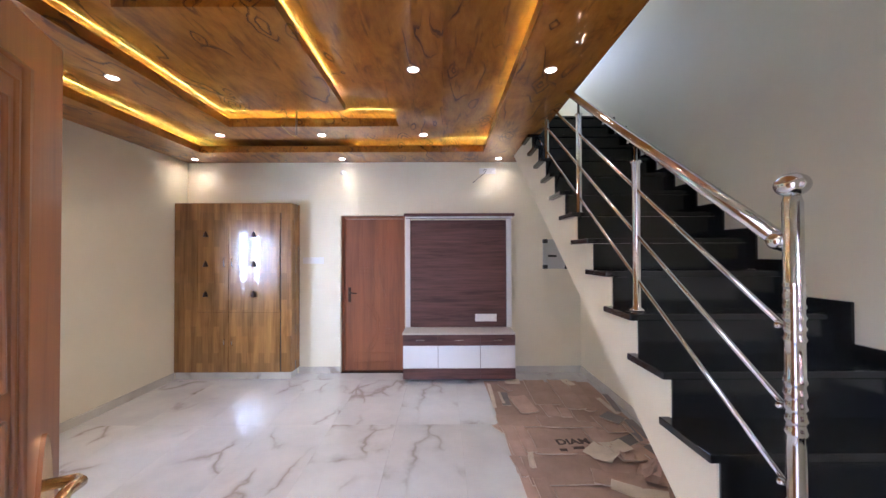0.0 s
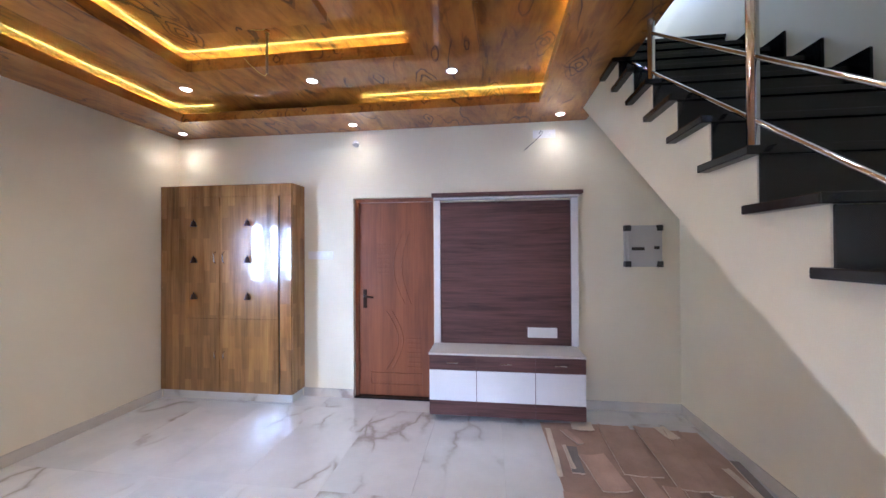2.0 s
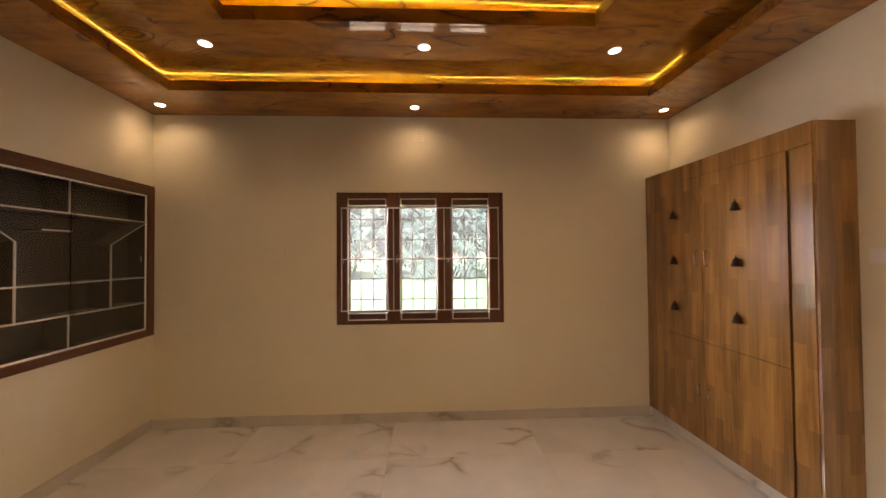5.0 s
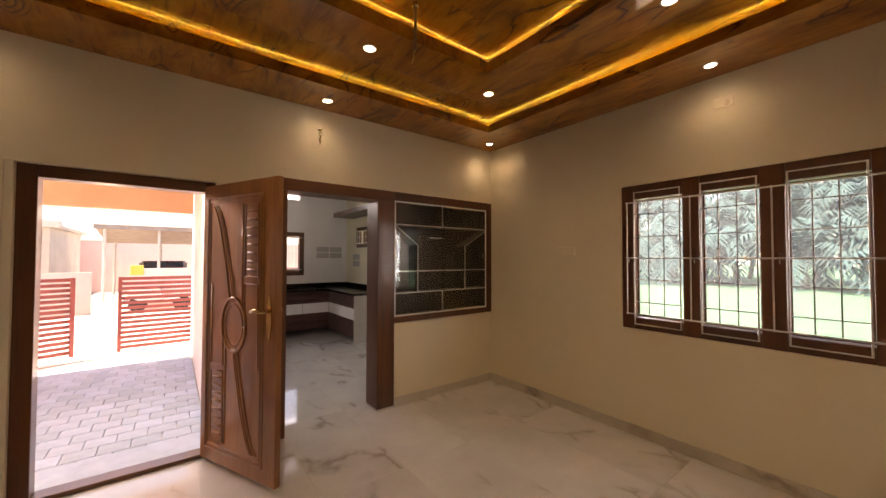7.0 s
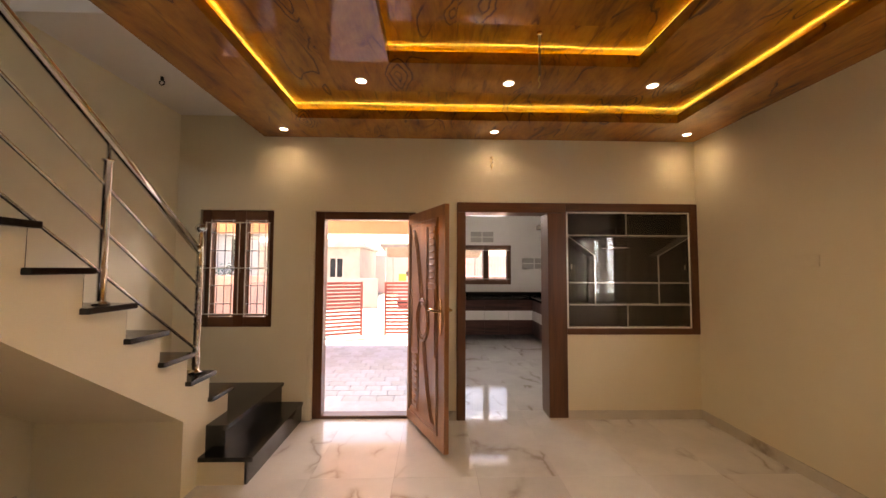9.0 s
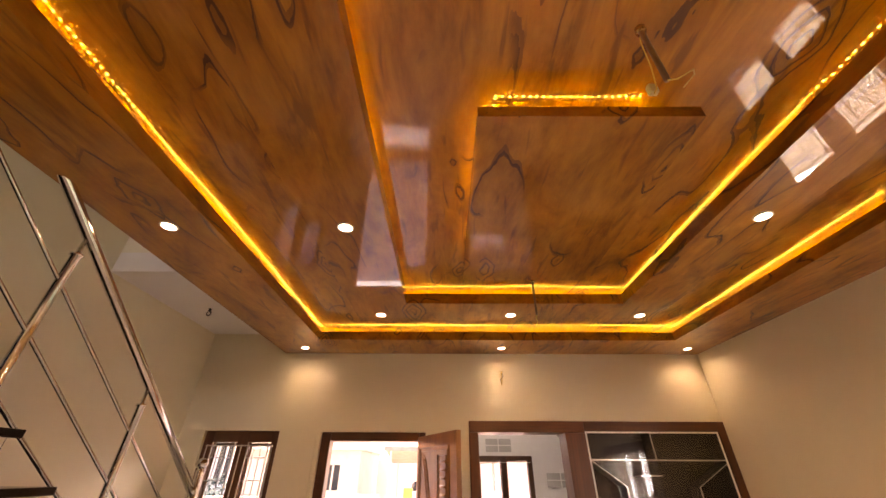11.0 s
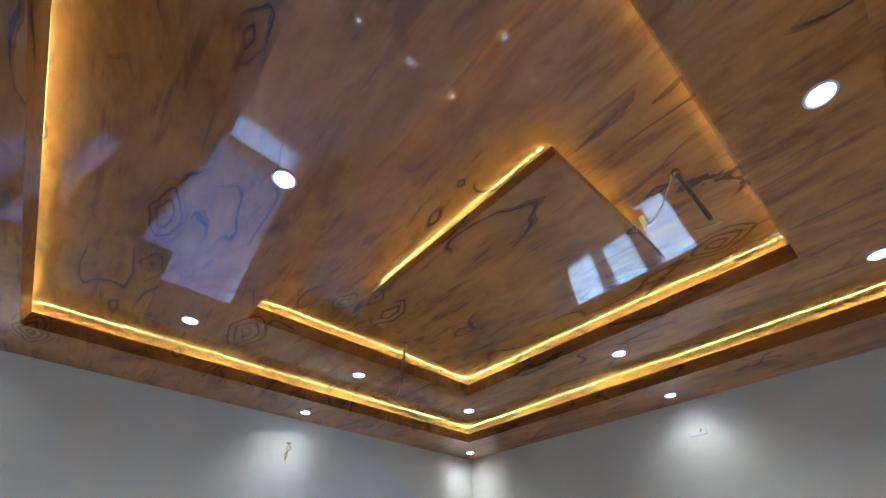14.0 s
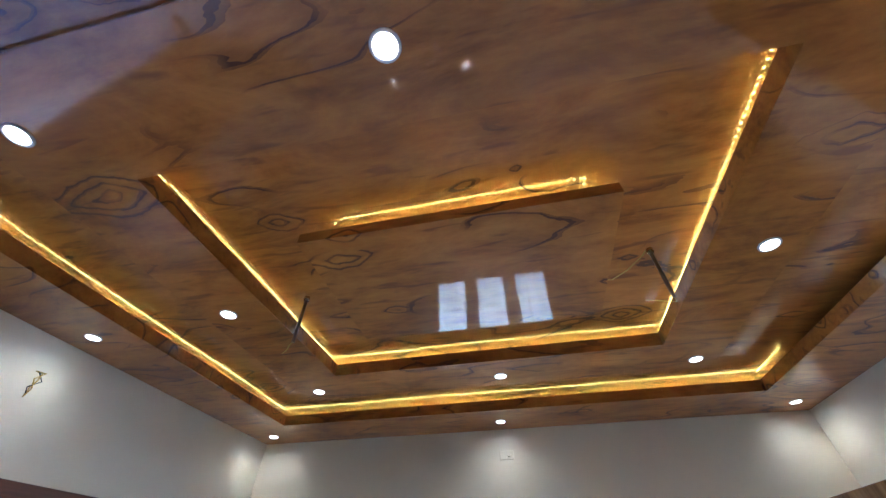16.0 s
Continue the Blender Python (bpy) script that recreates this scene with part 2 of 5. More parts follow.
STEEL = surf("polished_steel", (0.60, 0.59, 0.57), (0.70, 0.69, 0.67), 4, 0.12, 1.0, 0.02, 300, spread=0.05)
BRASS = surf("brass", (0.62, 0.42, 0.20), (0.72, 0.52, 0.28), 20, 0.22, 1.0, 0.03, 200)
TEAK = wood("stained_teak", (0.155, 0.054, 0.020), (0.065, 0.021, 0.008), 2, 1.0, 0.34, 0.35, vary=0.2)
TEAK_DOOR = wood("polished_teak_door", (0.38, 0.160, 0.052), (0.22, 0.083, 0.026), 2, 1.0, 0.32, 0.4)
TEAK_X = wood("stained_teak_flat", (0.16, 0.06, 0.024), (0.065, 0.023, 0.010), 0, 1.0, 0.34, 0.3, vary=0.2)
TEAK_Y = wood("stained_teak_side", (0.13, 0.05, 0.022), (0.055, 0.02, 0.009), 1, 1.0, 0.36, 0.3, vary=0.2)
REDDOOR = wood("moulded_red_door", (0.29, 0.096, 0.036), (0.14, 0.042, 0.017), 2, 0.8, 0.46, 0.05)
LAMINATE = wood("teak_laminate", (0.37, 0.185, 0.054), (0.17, 0.075, 0.020), 2, 1.2, 0.22, 1.0, blocks=0.22, contrast=1.1)
WENGE = wood("dark_laminate", (0.155, 0.068, 0.058), (0.050, 0.020, 0.019), 0, 1.5, 0.55, 0.0, contrast=1.3)
GLOSSWHITE = surf("white_laminate", (0.78, 0.78, 0.79), (0.82, 0.82, 0.83), 2, 0.12, 0, 0, coat=0.4)
GREYTOP = surf("grey_laminate", (0.55, 0.53, 0.52), (0.62, 0.60, 0.58), 6, 0.35)
PLASTIC = surf("white_plastic", (0.78, 0.78, 0.77), (0.84, 0.84, 0.83), 8, 0.3, 0, 0.02)
GREYPLASTIC = surf("grey_plastic", (0.42, 0.43, 0.42), (0.48, 0.49, 0.48), 5, 0.4, 0, 0.03)
BLACKPLASTIC = surf("black_plastic", (0.012, 0.012, 0.012), (0.025, 0.025, 0.025), 8, 0.4, 0, 0.03)
BRONZE = surf("dark_bronze", (0.03, 0.015, 0.01), (0.06, 0.03, 0.018), 20, 0.4, 0.7, 0.05)
GRILLE = surf("grey_grille_paint", (0.28, 0.28, 0.29), (0.36, 0.36, 0.36), 12, 0.4, 0.2, 0.05)
GRILLE_PALE = surf("pale_grille_paint", (0.55, 0.53, 0.50), (0.64, 0.62, 0.59), 12, 0.4, 0.1, 0.05)
CARD = surf("brown_cardboard", (0.33, 0.222, 0.172), (0.43, 0.30, 0.235), 5, 0.75, 0, 0.3, 150, vary=0.35)
CARD_EDGE = surf("cut_cardboard_edge", (0.58, 0.49, 0.40), (0.68, 0.58, 0.48), 12, 0.85, 0, 0.1)
CARD_PALE = surf("pale_cardboard", (0.50, 0.43, 0.34), (0.62, 0.53, 0.42), 6, 0.8, 0, 0.3, 150, vary=0.2)
CARD_GREY = surf("grey_offcut", (0.16, 0.145, 0.14), (0.21, 0.19, 0.185), 6, 0.7, 0, 0.25, 150, vary=0.2)
INK = surf("brown_ink", (0.05, 0.03, 0.025), (0.07, 0.045, 0.035), 20, 0.8, 0, 0)
WIRE = surf("yellow_wire", (0.5, 0.36, 0.06), (0.6, 0.42, 0.08), 20, 0.4, 0, 0)
PIPE = surf("brown_pipe", (0.17, 0.085, 0.04), (0.23, 0.12, 0.06), 10, 0.4, 0, 0.02)
LED = glow("led_dot", (1.0, 0.86, 0.15), 20)
TAPE = surf("led_tape", (0.55, 0.42, 0.20), (0.62, 0.48, 0.24), 20, 0.4, 0, 0.0)
DOWN = glow("downlight_lens", (1.0, 0.92, 0.78), 5)
# outdoor glare put into the glass: a blue tint and faint white veil
HAZE_PANE = glass("haze_tinted_pane", (0.80, 0.93, 0.97))
_n, _l = HAZE_PANE.node_tree.nodes, HAZE_PANE.node_tree.links
_tr, _mx = _n.new("ShaderNodeBsdfTranslucent"), _n.new("ShaderNodeMixShader")
_tr.inputs["Color"].default_value = (0.86, 0.90, 0.90, 1)
_mx.inputs[0].default_value = 0.03
_l.new(_n["Principled BSDF"].outputs[0], _mx.inputs[1]), _l.new(_tr.outputs[0], _mx.inputs[2])
_l.new(_mx.outputs[0], _n["Material Output"].inputs["Surface"])
PANE = glass("clear_pane")
SMOKED = glass("smoked_pane", (0.80, 0.78, 0.75))
DARKBACK = surf("dark_shelf_board", (0.022, 0.014, 0.011), (0.035, 0.022, 0.017), 6, 0.4, 0, 0.03)
PAVER = surf("grey_paver", (0.33, 0.42, 0.55), (0.42, 0.52, 0.65), 8, 0.85, 0, 0.4, 90, vary=0.25)
SOIL = surf("sandy_ground", (0.42, 0.38, 0.31), (0.54, 0.49, 0.42), 0.8, 0.95, 0, 0.5, 30)
FIELD = surf("green_field", (0.042, 0.135, 0.075), (0.065, 0.165, 0.095), 0.5, 0.95, 0, 0.6, 12)
CONCRETE = surf("grey_concrete", (0.38, 0.37, 0.35), (0.48, 0.47, 0.45), 3, 0.9, 0, 0.3, 60)
GATE = surf("red_gate_paint", (0.34, 0.085, 0.075), (0.42, 0.11, 0.10), 5, 0.45, 0.1, 0.05)
GREYWALL = surf("grey_plaster", (0.40, 0.42, 0.44), (0.50, 0.52, 0.54), 1.2, 0.85, 0, 0.2, 60)
HOUSE = surf("weathered_house_paint", (0.34, 0.32, 0.30), (0.42, 0.40, 0.37), 1.2, 0.85, 0, 0.2, 60)
PINK = surf("pink_wall_paint", (0.66, 0.45, 0.43), (0.72, 0.51, 0.48), 1.5, 0.8, 0, 0.15)
SHEET = surf("roof_sheet", (0.20, 0.17, 0.155), (0.28, 0.24, 0.22), 3, 0.6, 0.2, 0.1)
RUBBER = surf("tyre_rubber", (0.015, 0.015, 0.015), (0.03, 0.03, 0.03), 20, 0.8)
CARPAINT = surf("grey_car_paint", (0.28, 0.29, 0.30), (0.33, 0.34, 0.35), 3, 0.2, 0.3, 0, coat=1.0)
CARGLASS = surf("car_glass", (0.02, 0.025, 0.03), (0.03, 0.035, 0.04), 3, 0.05, 0, 0)
BARK = surf("palm_bark", (0.13, 0.10, 0.07), (0.22, 0.17, 0.12), 8, 0.9, 0, 0.5, 40)
LEAF = surf("palm_leaf", (0.022, 0.072, 0.078), (0.042, 0.105, 0.105), 3, 0.85, 0, 0.1, vary=0.3)


# ---- mesh helpers ----
def mesh_of(name, bm, material, smooth=False):
    me = bpy.data.meshes.new(name)
    bmesh.ops.recalc_face_normals(bm, faces=bm.faces)
    bm.to_mesh(me)
    bm.free()
    me.materials.append(material)
    if smooth:
        me.shade_smooth()
    return me


def part(name, bm, material, parent, label="", smooth=False):
    ob = new(name, mesh_of(name, bm, material, smooth))
    ob.parent = parent
    return tagged(ob, label)


def thing(name, label, category, m=None, group="", kind=""):
    ob = new(name)
    ob.empty_display_size = 0.1
    if m is not None:
        ob.matrix_world = m
    return tagged(ob, label, category, group, kind)


def single(name, bm, material, label, category, m=None, group="", kind="", smooth=False):
    ob = new(name, mesh_of(name, bm, material, smooth))
    if m is not None:
        ob.matrix_world = m
    return tagged(ob, label, category, group, kind)


def structure(name, bm, material, label=""):
    return tagged(new(name, mesh_of(name, bm, material)), label or name.replace("_", " "), "", "", "structure")


def box(bm, x0, x1, y0, y1, z0, z1, bevel=0.0, seg=2):
    vs = bmesh.ops.create_cube(bm, size=1.0)["verts"]
    bmesh.ops.scale(bm, vec=(x1 - x0, y1 - y0, z1 - z0), verts=vs)
    bmesh.ops.translate(bm, vec=((x0 + x1) / 2, (y0 + y1) / 2, (z0 + z1) / 2), verts=vs)
    if bevel:
        es = list({e for v in vs for e in v.link_edges})
        bmesh.ops.bevel(bm, geom=es, offset=bevel, segments=seg, affect="EDGES", profile=0.5)
    return bm


def boxes(*rows, bevel=0.0):
    bm = bmesh.new()
    for r in rows:
        box(bm, *r, bevel=bevel)
    return bm


def rod(bm, a, b, r, seg=12, r2=None):
    a, b = Vector(a), Vector(b)
    q = (b - a).to_track_quat("Z", "Y")
    m = Matrix.Translation((a + b) / 2) @ q.to_matrix().to_4x4()
    bmesh.ops.create_cone(bm, cap_ends=True, segments=seg, radius1=r, radius2=r if r2 is None else r2, depth=(b - a).length, matrix=m)
    return bm


def lathe(bm, rows, seg=24, at=(0, 0, 0), closed=True):
    """A turned shape round z from rows of (radius, height)."""
    rings = []
    for r, z in rows:
        rings.append([bm.verts.new((at[0] + r * math.cos(2 * math.pi * i / seg), at[1] + r * math.sin(2 * math.pi * i / seg), at[2] + z)) for i in range(seg)])
    for a, b in zip(rings, rings[1:]):
        for i in range(seg):
            bm.faces.new((a[i], a[(i + 1) % seg], b[(i + 1) % seg], b[i]))
    if closed:
        bm.faces.new(rings[0]), bm.faces.new(rings[-1])
    return bm


def prism(bm, outline, x0, x1, axis="x"):
    """An outline extruded along an axis: (y, z) along x, (x, z) along y, (x, y) along z."""
    def put(u, v, w):
        return {"x": (w, u, v), "y": (u, w, v), "z": (u, v, w)}[axis]
    a = [bm.verts.new(put(u, v, x0)) for u, v in outline]
    b = [bm.verts.new(put(u, v, x1)) for u, v in outline]
    bm.faces.new(a), bm.faces.new(b[::-1])
    for i in range(len(a)):
        j = (i + 1) % len(a)
        bm.faces.new((a[i], b[i], b[j], a[j]))
    return bm


def tube(bm, points, r, seg=8):
    """A round bar along a line of points."""
    pts = [Vector(p) for p in points]
    rings = []
    for i, p in enumerate(pts):
        d = (pts[min(i + 1, len(pts) - 1)] - pts[max(i - 1, 0)]).normalized()
        side = d.cross(Vector((0.31, 0.17, 0.93))).normalized()
        up = side.cross(d)
        rings.append([bm.verts.new(p + r * (math.cos(2 * math.pi * k / seg) * side + math.sin(2 * math.pi * k / seg) * up)) for k in range(seg)])
    for a, b in zip(rings, rings[1:]):
        for k in range(seg):
            bm.faces.new((a[k], a[(k + 1) % seg], b[(k + 1) % seg], b[k]))
    bm.faces.new(rings[0]), bm.faces.new(rings[-1])
    return bm


def slab_with_holes(axis, a0, a1, u0, u1, v0, v1, holes):
    """A wall (axis x or y) or a sheet (axis z) from a0 to a1, with rectangular holes (u0, u1, v0, v1) right through."""
    us = sorted({u0, u1, *[c for h in holes for c in h[:2] if u0 < c < u1]})
    vs = sorted({v0, v1, *[c for h in holes for c in h[2:] if v0 < c < v1]})
    def solid(i, j):
        if not (0 <= i < len(us) - 1 and 0 <= j < len(vs) - 1):
            return False
        cu, cv = (us[i] + us[i + 1]) / 2, (vs[j] + vs[j + 1]) / 2
        return not any(h[0] < cu < h[1] and h[2] < cv < h[3] for h in holes)
    def put(u, v, a):
        return {"x": (a, u, v), "y": (u, a, v), "z": (u, v, a)}[axis]
    bm, cache = bmesh.new(), {}
    def vert(*p):
        if p not in cache:
            cache[p] = bm.verts.new(put(*p))
        return cache[p]
    for i in range(len(us) - 1):
        for j in range(len(vs) - 1):
            if not solid(i, j):
                continue
            ua, ub, va, vb = us[i], us[i + 1], vs[j], vs[j + 1]
            for a in (a0, a1):
                bm.faces.new([vert(ua, va, a), vert(ub, va, a), vert(ub, vb, a), vert(ua, vb, a)])
            for di, dj, p, q in ((-1, 0, (ua, va), (ua, vb)), (1, 0, (ub, va), (ub, vb)), (0, -1, (ua, va), (ub, va)), (0, 1, (ua, vb), (ub, vb))):
                if not solid(i + di, j + dj):
                    bm.faces.new([vert(*p, a0), vert(*q, a0), vert(*q, a1), vert(*p, a1)])
    return bm


# ---- the large structure ----
XL, XR, YF, YB, ZC = -3.10, 2.20, -0.04, 4.785, 2.838    # inner faces of the hall, false ceiling
YK = -4.70                                               # far wall of the kitchen
SLAB = 3.05
WIN = (1.60, 3.16, 0.90, 2.13)                           # side window
structure("wall_left", slab_with_holes("x", XL - 0.23, XL, YK - 0.2, YB + 0.2, -0.3, SLAB, [WIN, (-4.15, -3.45, 1.72, 2.15)]), PAINT, "smooth cream painted plaster wall")
structure("wall_back", slab_with_holes("y", YB, YB + 0.2, XL, XR, -0.3, SLAB, [(-1.035, -0.17, -0.02, 2.12)]), PAINT, "smooth cream painted plaster wall")
structure("wall_right", slab_with_holes("x", XR, XR + 0.2, YF - 0.23, 5.8, -0.3, 5.9, []), PAINT, "tall cream painted stairwell wall")
structure("wall_front", slab_with_holes("y", YF - 0.23, YF, XL, XR, -0.3, SLAB, [(-0.19, 0.87, -0.02, 2.08), (-1.73, -0.61, -0.02, 2.18), (XL, -1.73, 0.84, 2.18), (1.235, 1.965, 0.91, 2.085)]), PAINT, "cream painted entrance wall with openings")
structure("wall_stairwell_end", slab_with_holes("y", 5.6, 5.8, 1.10, XR, SLAB, 5.9, [(1.38, 2.18, 4.35, 5.45)]), PAINT, "plain cream stairwell wall")
structure("wall_stairwell_side", boxes((1.155, 1.355, 1.44, 5.6, SLAB + 0.17, 5.9)), PAINT, "plain cream stairwell wall")
structure("wall_stairwell_front", boxes((1.355, XR, 1.24, 1.44, SLAB + 0.17, 5.9)), PAINT, "plain cream stairwell wall")
structure("ceiling_stairwell", boxes((1.155, XR, 1.24, 5.8, 5.9, 6.05)), WHITE_PAINT, "white painted stairwell ceiling")
structure("ceiling_slab", slab_with_holes("z", SLAB, SLAB + 0.17, XL - 0.23, XR, YF - 0.23, YB + 0.2, [(1.355, XR, 1.44, YB + 0.2)]), WHITE_PAINT, "white painted concrete slab")
structure("wall_room_behind", boxes((-1.3, 0.1, 5.6, 5.7, 0.0, 2.4)), WHITE_PAINT, "plain wall behind the inner door")
structure("wall_kitchen_far", slab_with_holes("y", YK - 0.2, YK, XL, -0.42, -0.3, SLAB, [(-2.17, -1.0, 1.13, 2.04), (-2.08, -1.2, 2.72, 2.92)]), WHITE_PAINT, "white painted kitchen wall")
structure("wall_kitchen_side", boxes((-0.42, -0.22, YK - 0.2, YF - 0.23, -0.3, SLAB)), WHITE_PAINT, "white painted kitchen wall")
structure("ceiling_kitchen", boxes((XL, -0.42, YK, YF - 0.23, SLAB - 0.05, SLAB)), WHITE_PAINT, "white painted kitchen ceiling")

# false ceiling: a rim at the walls, a floating ring, a tray in its middle, and the lit recess above them
RIM = (-2.60, 0.84, 0.44, 4.29)
RING = (-2.105, 0.345, 0.95, 3.78)
WELL = (-1.73, -0.08, 1.33, 3.41)
TRAY = (-1.315, -0.495, 1.72, 3.02)
ZU = ZC + 0.14
LIP, BACK = 0.080, 0.045
BACK_RIM, BACK_WELL = 0.20, 0.16
def grown(q, d):
    return (q[0] - d, q[1] + d, q[2] - d, q[3] + d)
ROOM = (XL + 0.002, 1.355, YF + 0.002, YB - 0.002)
structure("ceiling_rim", slab_with_holes("z", ZC, ZC + LIP, *ROOM, [RIM]), CEIL, "varnished wood-grained false ceiling rim")
structure("ceiling_rim_back", slab_with_holes("z", ZC + LIP, ZU, *ROOM, [grown(RIM, BACK_RIM)]), CEIL, "varnished wood-grained back of the ceiling rim")
structure("ceiling_upper", boxes((*ROOM, ZU + 0.002, SLAB - 0.002)), CEIL, "varnished wood-grained recessed ceiling")
structure("ceiling_ring", slab_with_holes("z", ZC, ZC + LIP, *RING, [WELL]), CEIL, "varnished wood-grained ceiling ring")
structure("ceiling_ring_back", slab_with_holes("z", ZC + LIP, ZU, *grown(RING, -BACK), [grown(WELL, BACK_WELL)]), CEIL, "varnished wood-grained back of the ceiling ring")
structure("ceiling_tray", boxes((*TRAY, ZC, ZC + 0.055)), CEIL, "varnished wood-grained hanging ceiling tray")
structure("ceiling_tray_block", boxes((-1.16, -0.70, 1.95, 2.80, ZC + 0.055, ZU)), CEIL, "wood-grained block above the hanging tray")

# floors
structure("floor", boxes((XL, XR, YF - 0.23, YB, -0.25, -0.012), (XL, -0.42, YK, YF - 0.23, -0.25, -0.012), (-1.3, 0.1, YB, 5.6, -0.25, -0.002)), CONCRETE, "bed under the marble tiles")

# ---- the sill and skirting ----
bm = bmesh.new()
for r in ((XL, XL + 0.012, YF + 0.012, 4.55, 0, 0.09), (-1.59, -1.035, YB - 0.012, YB, 0, 0.09), (-0.16, XR, YB - 0.012, YB, 0, 0.09), (XR - 0.012, XR, 1.24, YB - 0.012, 0, 0.09), (XL, -1.73, YF, YF + 0.012, 0, 0.09), (-0.61, -0.19, YF, YF + 0.012, 0, 0.09)):
    box(bm, *r, bevel=0.003)
structure("baseboard", bm, SKIRT, "white marble skirting")

# ---- stairs ----
RISE, GO = 0.1878, 0.2458
def nose(n):
    return 1.615 + (n - 7) * GO
XS = 1.25
stairs = thing("staircase", "white plastered staircase with black granite treads", "staircase")
outline = [(YF, 0.0), (YF, 2 * RISE - 0.03)]
for n in range(3, 18):
    outline += [(nose(n) + 0.022, (n - 1) * RISE - 0.03), (nose(n) + 0.022, n * RISE - 0.03)]
top_y = 5.6
outline += [(top_y, 17 * RISE - 0.03), (top_y, 17 * RISE - 0.2), (4.70, 17 * RISE - 0.2), (1.16, 0.764 * 1.16 - 0.39), (1.16, 0.0)]
part("flight", prism(bmesh.new(), outline, XS, XR - 0.002), PAINT, stairs, "cream plastered flight")
for n in range(3, 18):
    end = nose(n + 1) + 0.035 if n < 17 else top_y
    part("tread", boxes((XS - 0.04, XR - 0.004, nose(n), end, n * RISE - 0.03, n * RISE), bevel=0.004), GRANITE, stairs)
    part("riser", boxes((XS + 0.006, XR - 0.004, nose(n) + 0.014, nose(n) + 0.0215, (n - 1) * RISE, n * RISE - 0.031)), GRANITE, stairs)
    z = n * RISE + 0.001
    if n < 17:
        part("stair_skirting", boxes((XR - 0.016, XR - 0.003, nose(n) - 0.052, nose(n + 1) - 0.054, z - RISE, z + 0.060)), GRANITE, stairs)
# the two turning steps at the foot
bm = prism(bmesh.new(), [(1.09, YF + 0.003), (XR - 0.004, YF + 0.003), (XR - 0.004, nose(3) + 0.016), (XS - 0.005, nose(3) + 0.016), (XS - 0.005, 0.93), (1.09, 0.93)], 2 * RISE - 0.03, 2 * RISE, "z")
part("tread", bm, GRANITE, stairs)
part("riser", boxes((1.11, 1.128, YF + 0.003, 0.92, RISE, 2 * RISE - 0.031)), GRANITE, stairs)
part("riser", boxes((0.912, 0.9285, YF + 0.003, 0.995, 0.001, RISE - 0.031)), GRANITE, stairs)
part("foot_step", boxes((0.93, XS, YF + 0.003, 1.0, 0, RISE - 0.031)), PAINT, stairs)
part("foot_step", boxes((1.13, XS, YF + 0.003, 0.92, RISE + 0.001, 2 * RISE - 0.031)), GRANITE, stairs, "granite-clad turning step")
bm = prism(bmesh.new(), [(0.90, YF + 0.003), (XS - 0.003, YF + 0.003), (XS - 0.003, 1.005), (0.87, 1.005)], RISE - 0.03, RISE, "z")
part("tread", bm, GRANITE, stairs)

# ---- railing ----
rail = thing("stair_railing", "polished stainless steel stair railing with slim bars", "railing")
XN, YN = 1.322, 0.948
SL = 0.71
TREAD_N = 4 * RISE
rows = [(0.055, 0), (0.055, 0.012), (0.031, 0.02), (0.031, 0.05)]
for k in range(4):
    z = 0.06 + 0.03 * k
    rows += [(0.031, z), (0.0362, z + 0.008), (0.031, z + 0.016)]
rows += [(0.031, 0.30)]
for k in range(5):
    z = 0.34 + 0.035 * k
    rows += [(0.031, z), (0.0362, z + 0.01), (0.031, z + 0.02)]
rows += [(0.031, 0.56)]
for k in range(6):
    z = 0.60 + 0.03 * k
    rows += [(0.031, z), (0.036, z + 0.008), (0.031, z + 0.016)]
rows += [(0.031, 0.99), (0.026, 1.005), (0.022, 1.016)]
rows = [(r * 0.76, z) for r, z in rows]
newel = part("newel_post", lathe(bmesh.new(), rows, 28, (XN, YN, TREAD_N)), STEEL, rail, "ribbed steel newel", True)
bm = bmesh.new()
bmesh.ops.create_uvsphere(bm, u_segments=28, v_segments=16, radius=0.041, matrix=Matrix.Translation((XN, YN, TREAD_N + 1.04)) @ Matrix.Diagonal((1, 1, 0.82, 1)))
part("ball", bm, STEEL, newel, "round steel ball", True)
XP = 1.305
def rail_z(y, z0):
    return z0 + (y - YN) * SL
def rail_x(y):
    return XN + (XP - XN) * min(1, (y - YN) / 0.9)
for z0, r, nm in ((1.61, 0.025, "handrail"), (1.365, 0.0085, "rail_bar"), (1.135, 0.0085, "rail_bar"), (0.915, 0.0085, "rail_bar")):
    bm = bmesh.new()
    tube(bm, [(rail_x(y), y, rail_z(y, z0)) for y in (YN + 0.02, 1.73, 2.47, 3.24, 4.40)], r, 14)
    part(nm, bm, STEEL, rail, "", True)
    bm = bmesh.new()
    bmesh.ops.create_uvsphere(bm, u_segments=14, v_segments=10, radius=r * 0.9 + 0.004, matrix=Matrix.Translation((XN - 0.012, YN + 0.035, rail_z(YN + 0.035, z0))))
    part("joint", bm, STEEL, newel, "", True)
for n, y in ((7, 1.73), (10, 2.47), (13, 3.24), (16, 4.0)):
    b, t = n * RISE, rail_z(y, 1.61) - 0.02
    h = t - b
    bm = lathe(bmesh.new(), [(0.036, 0), (0.036, 0.006), (0.026, 0.014), (0.019, 0.02), (0.019, h - 0.10), (0.026, h - 0.095), (0.026, h - 0.085), (0.009, h - 0.08), (0.009, h)], 18, (XP, y, b))
    part("baluster", bm, STEEL, rail, "", True)


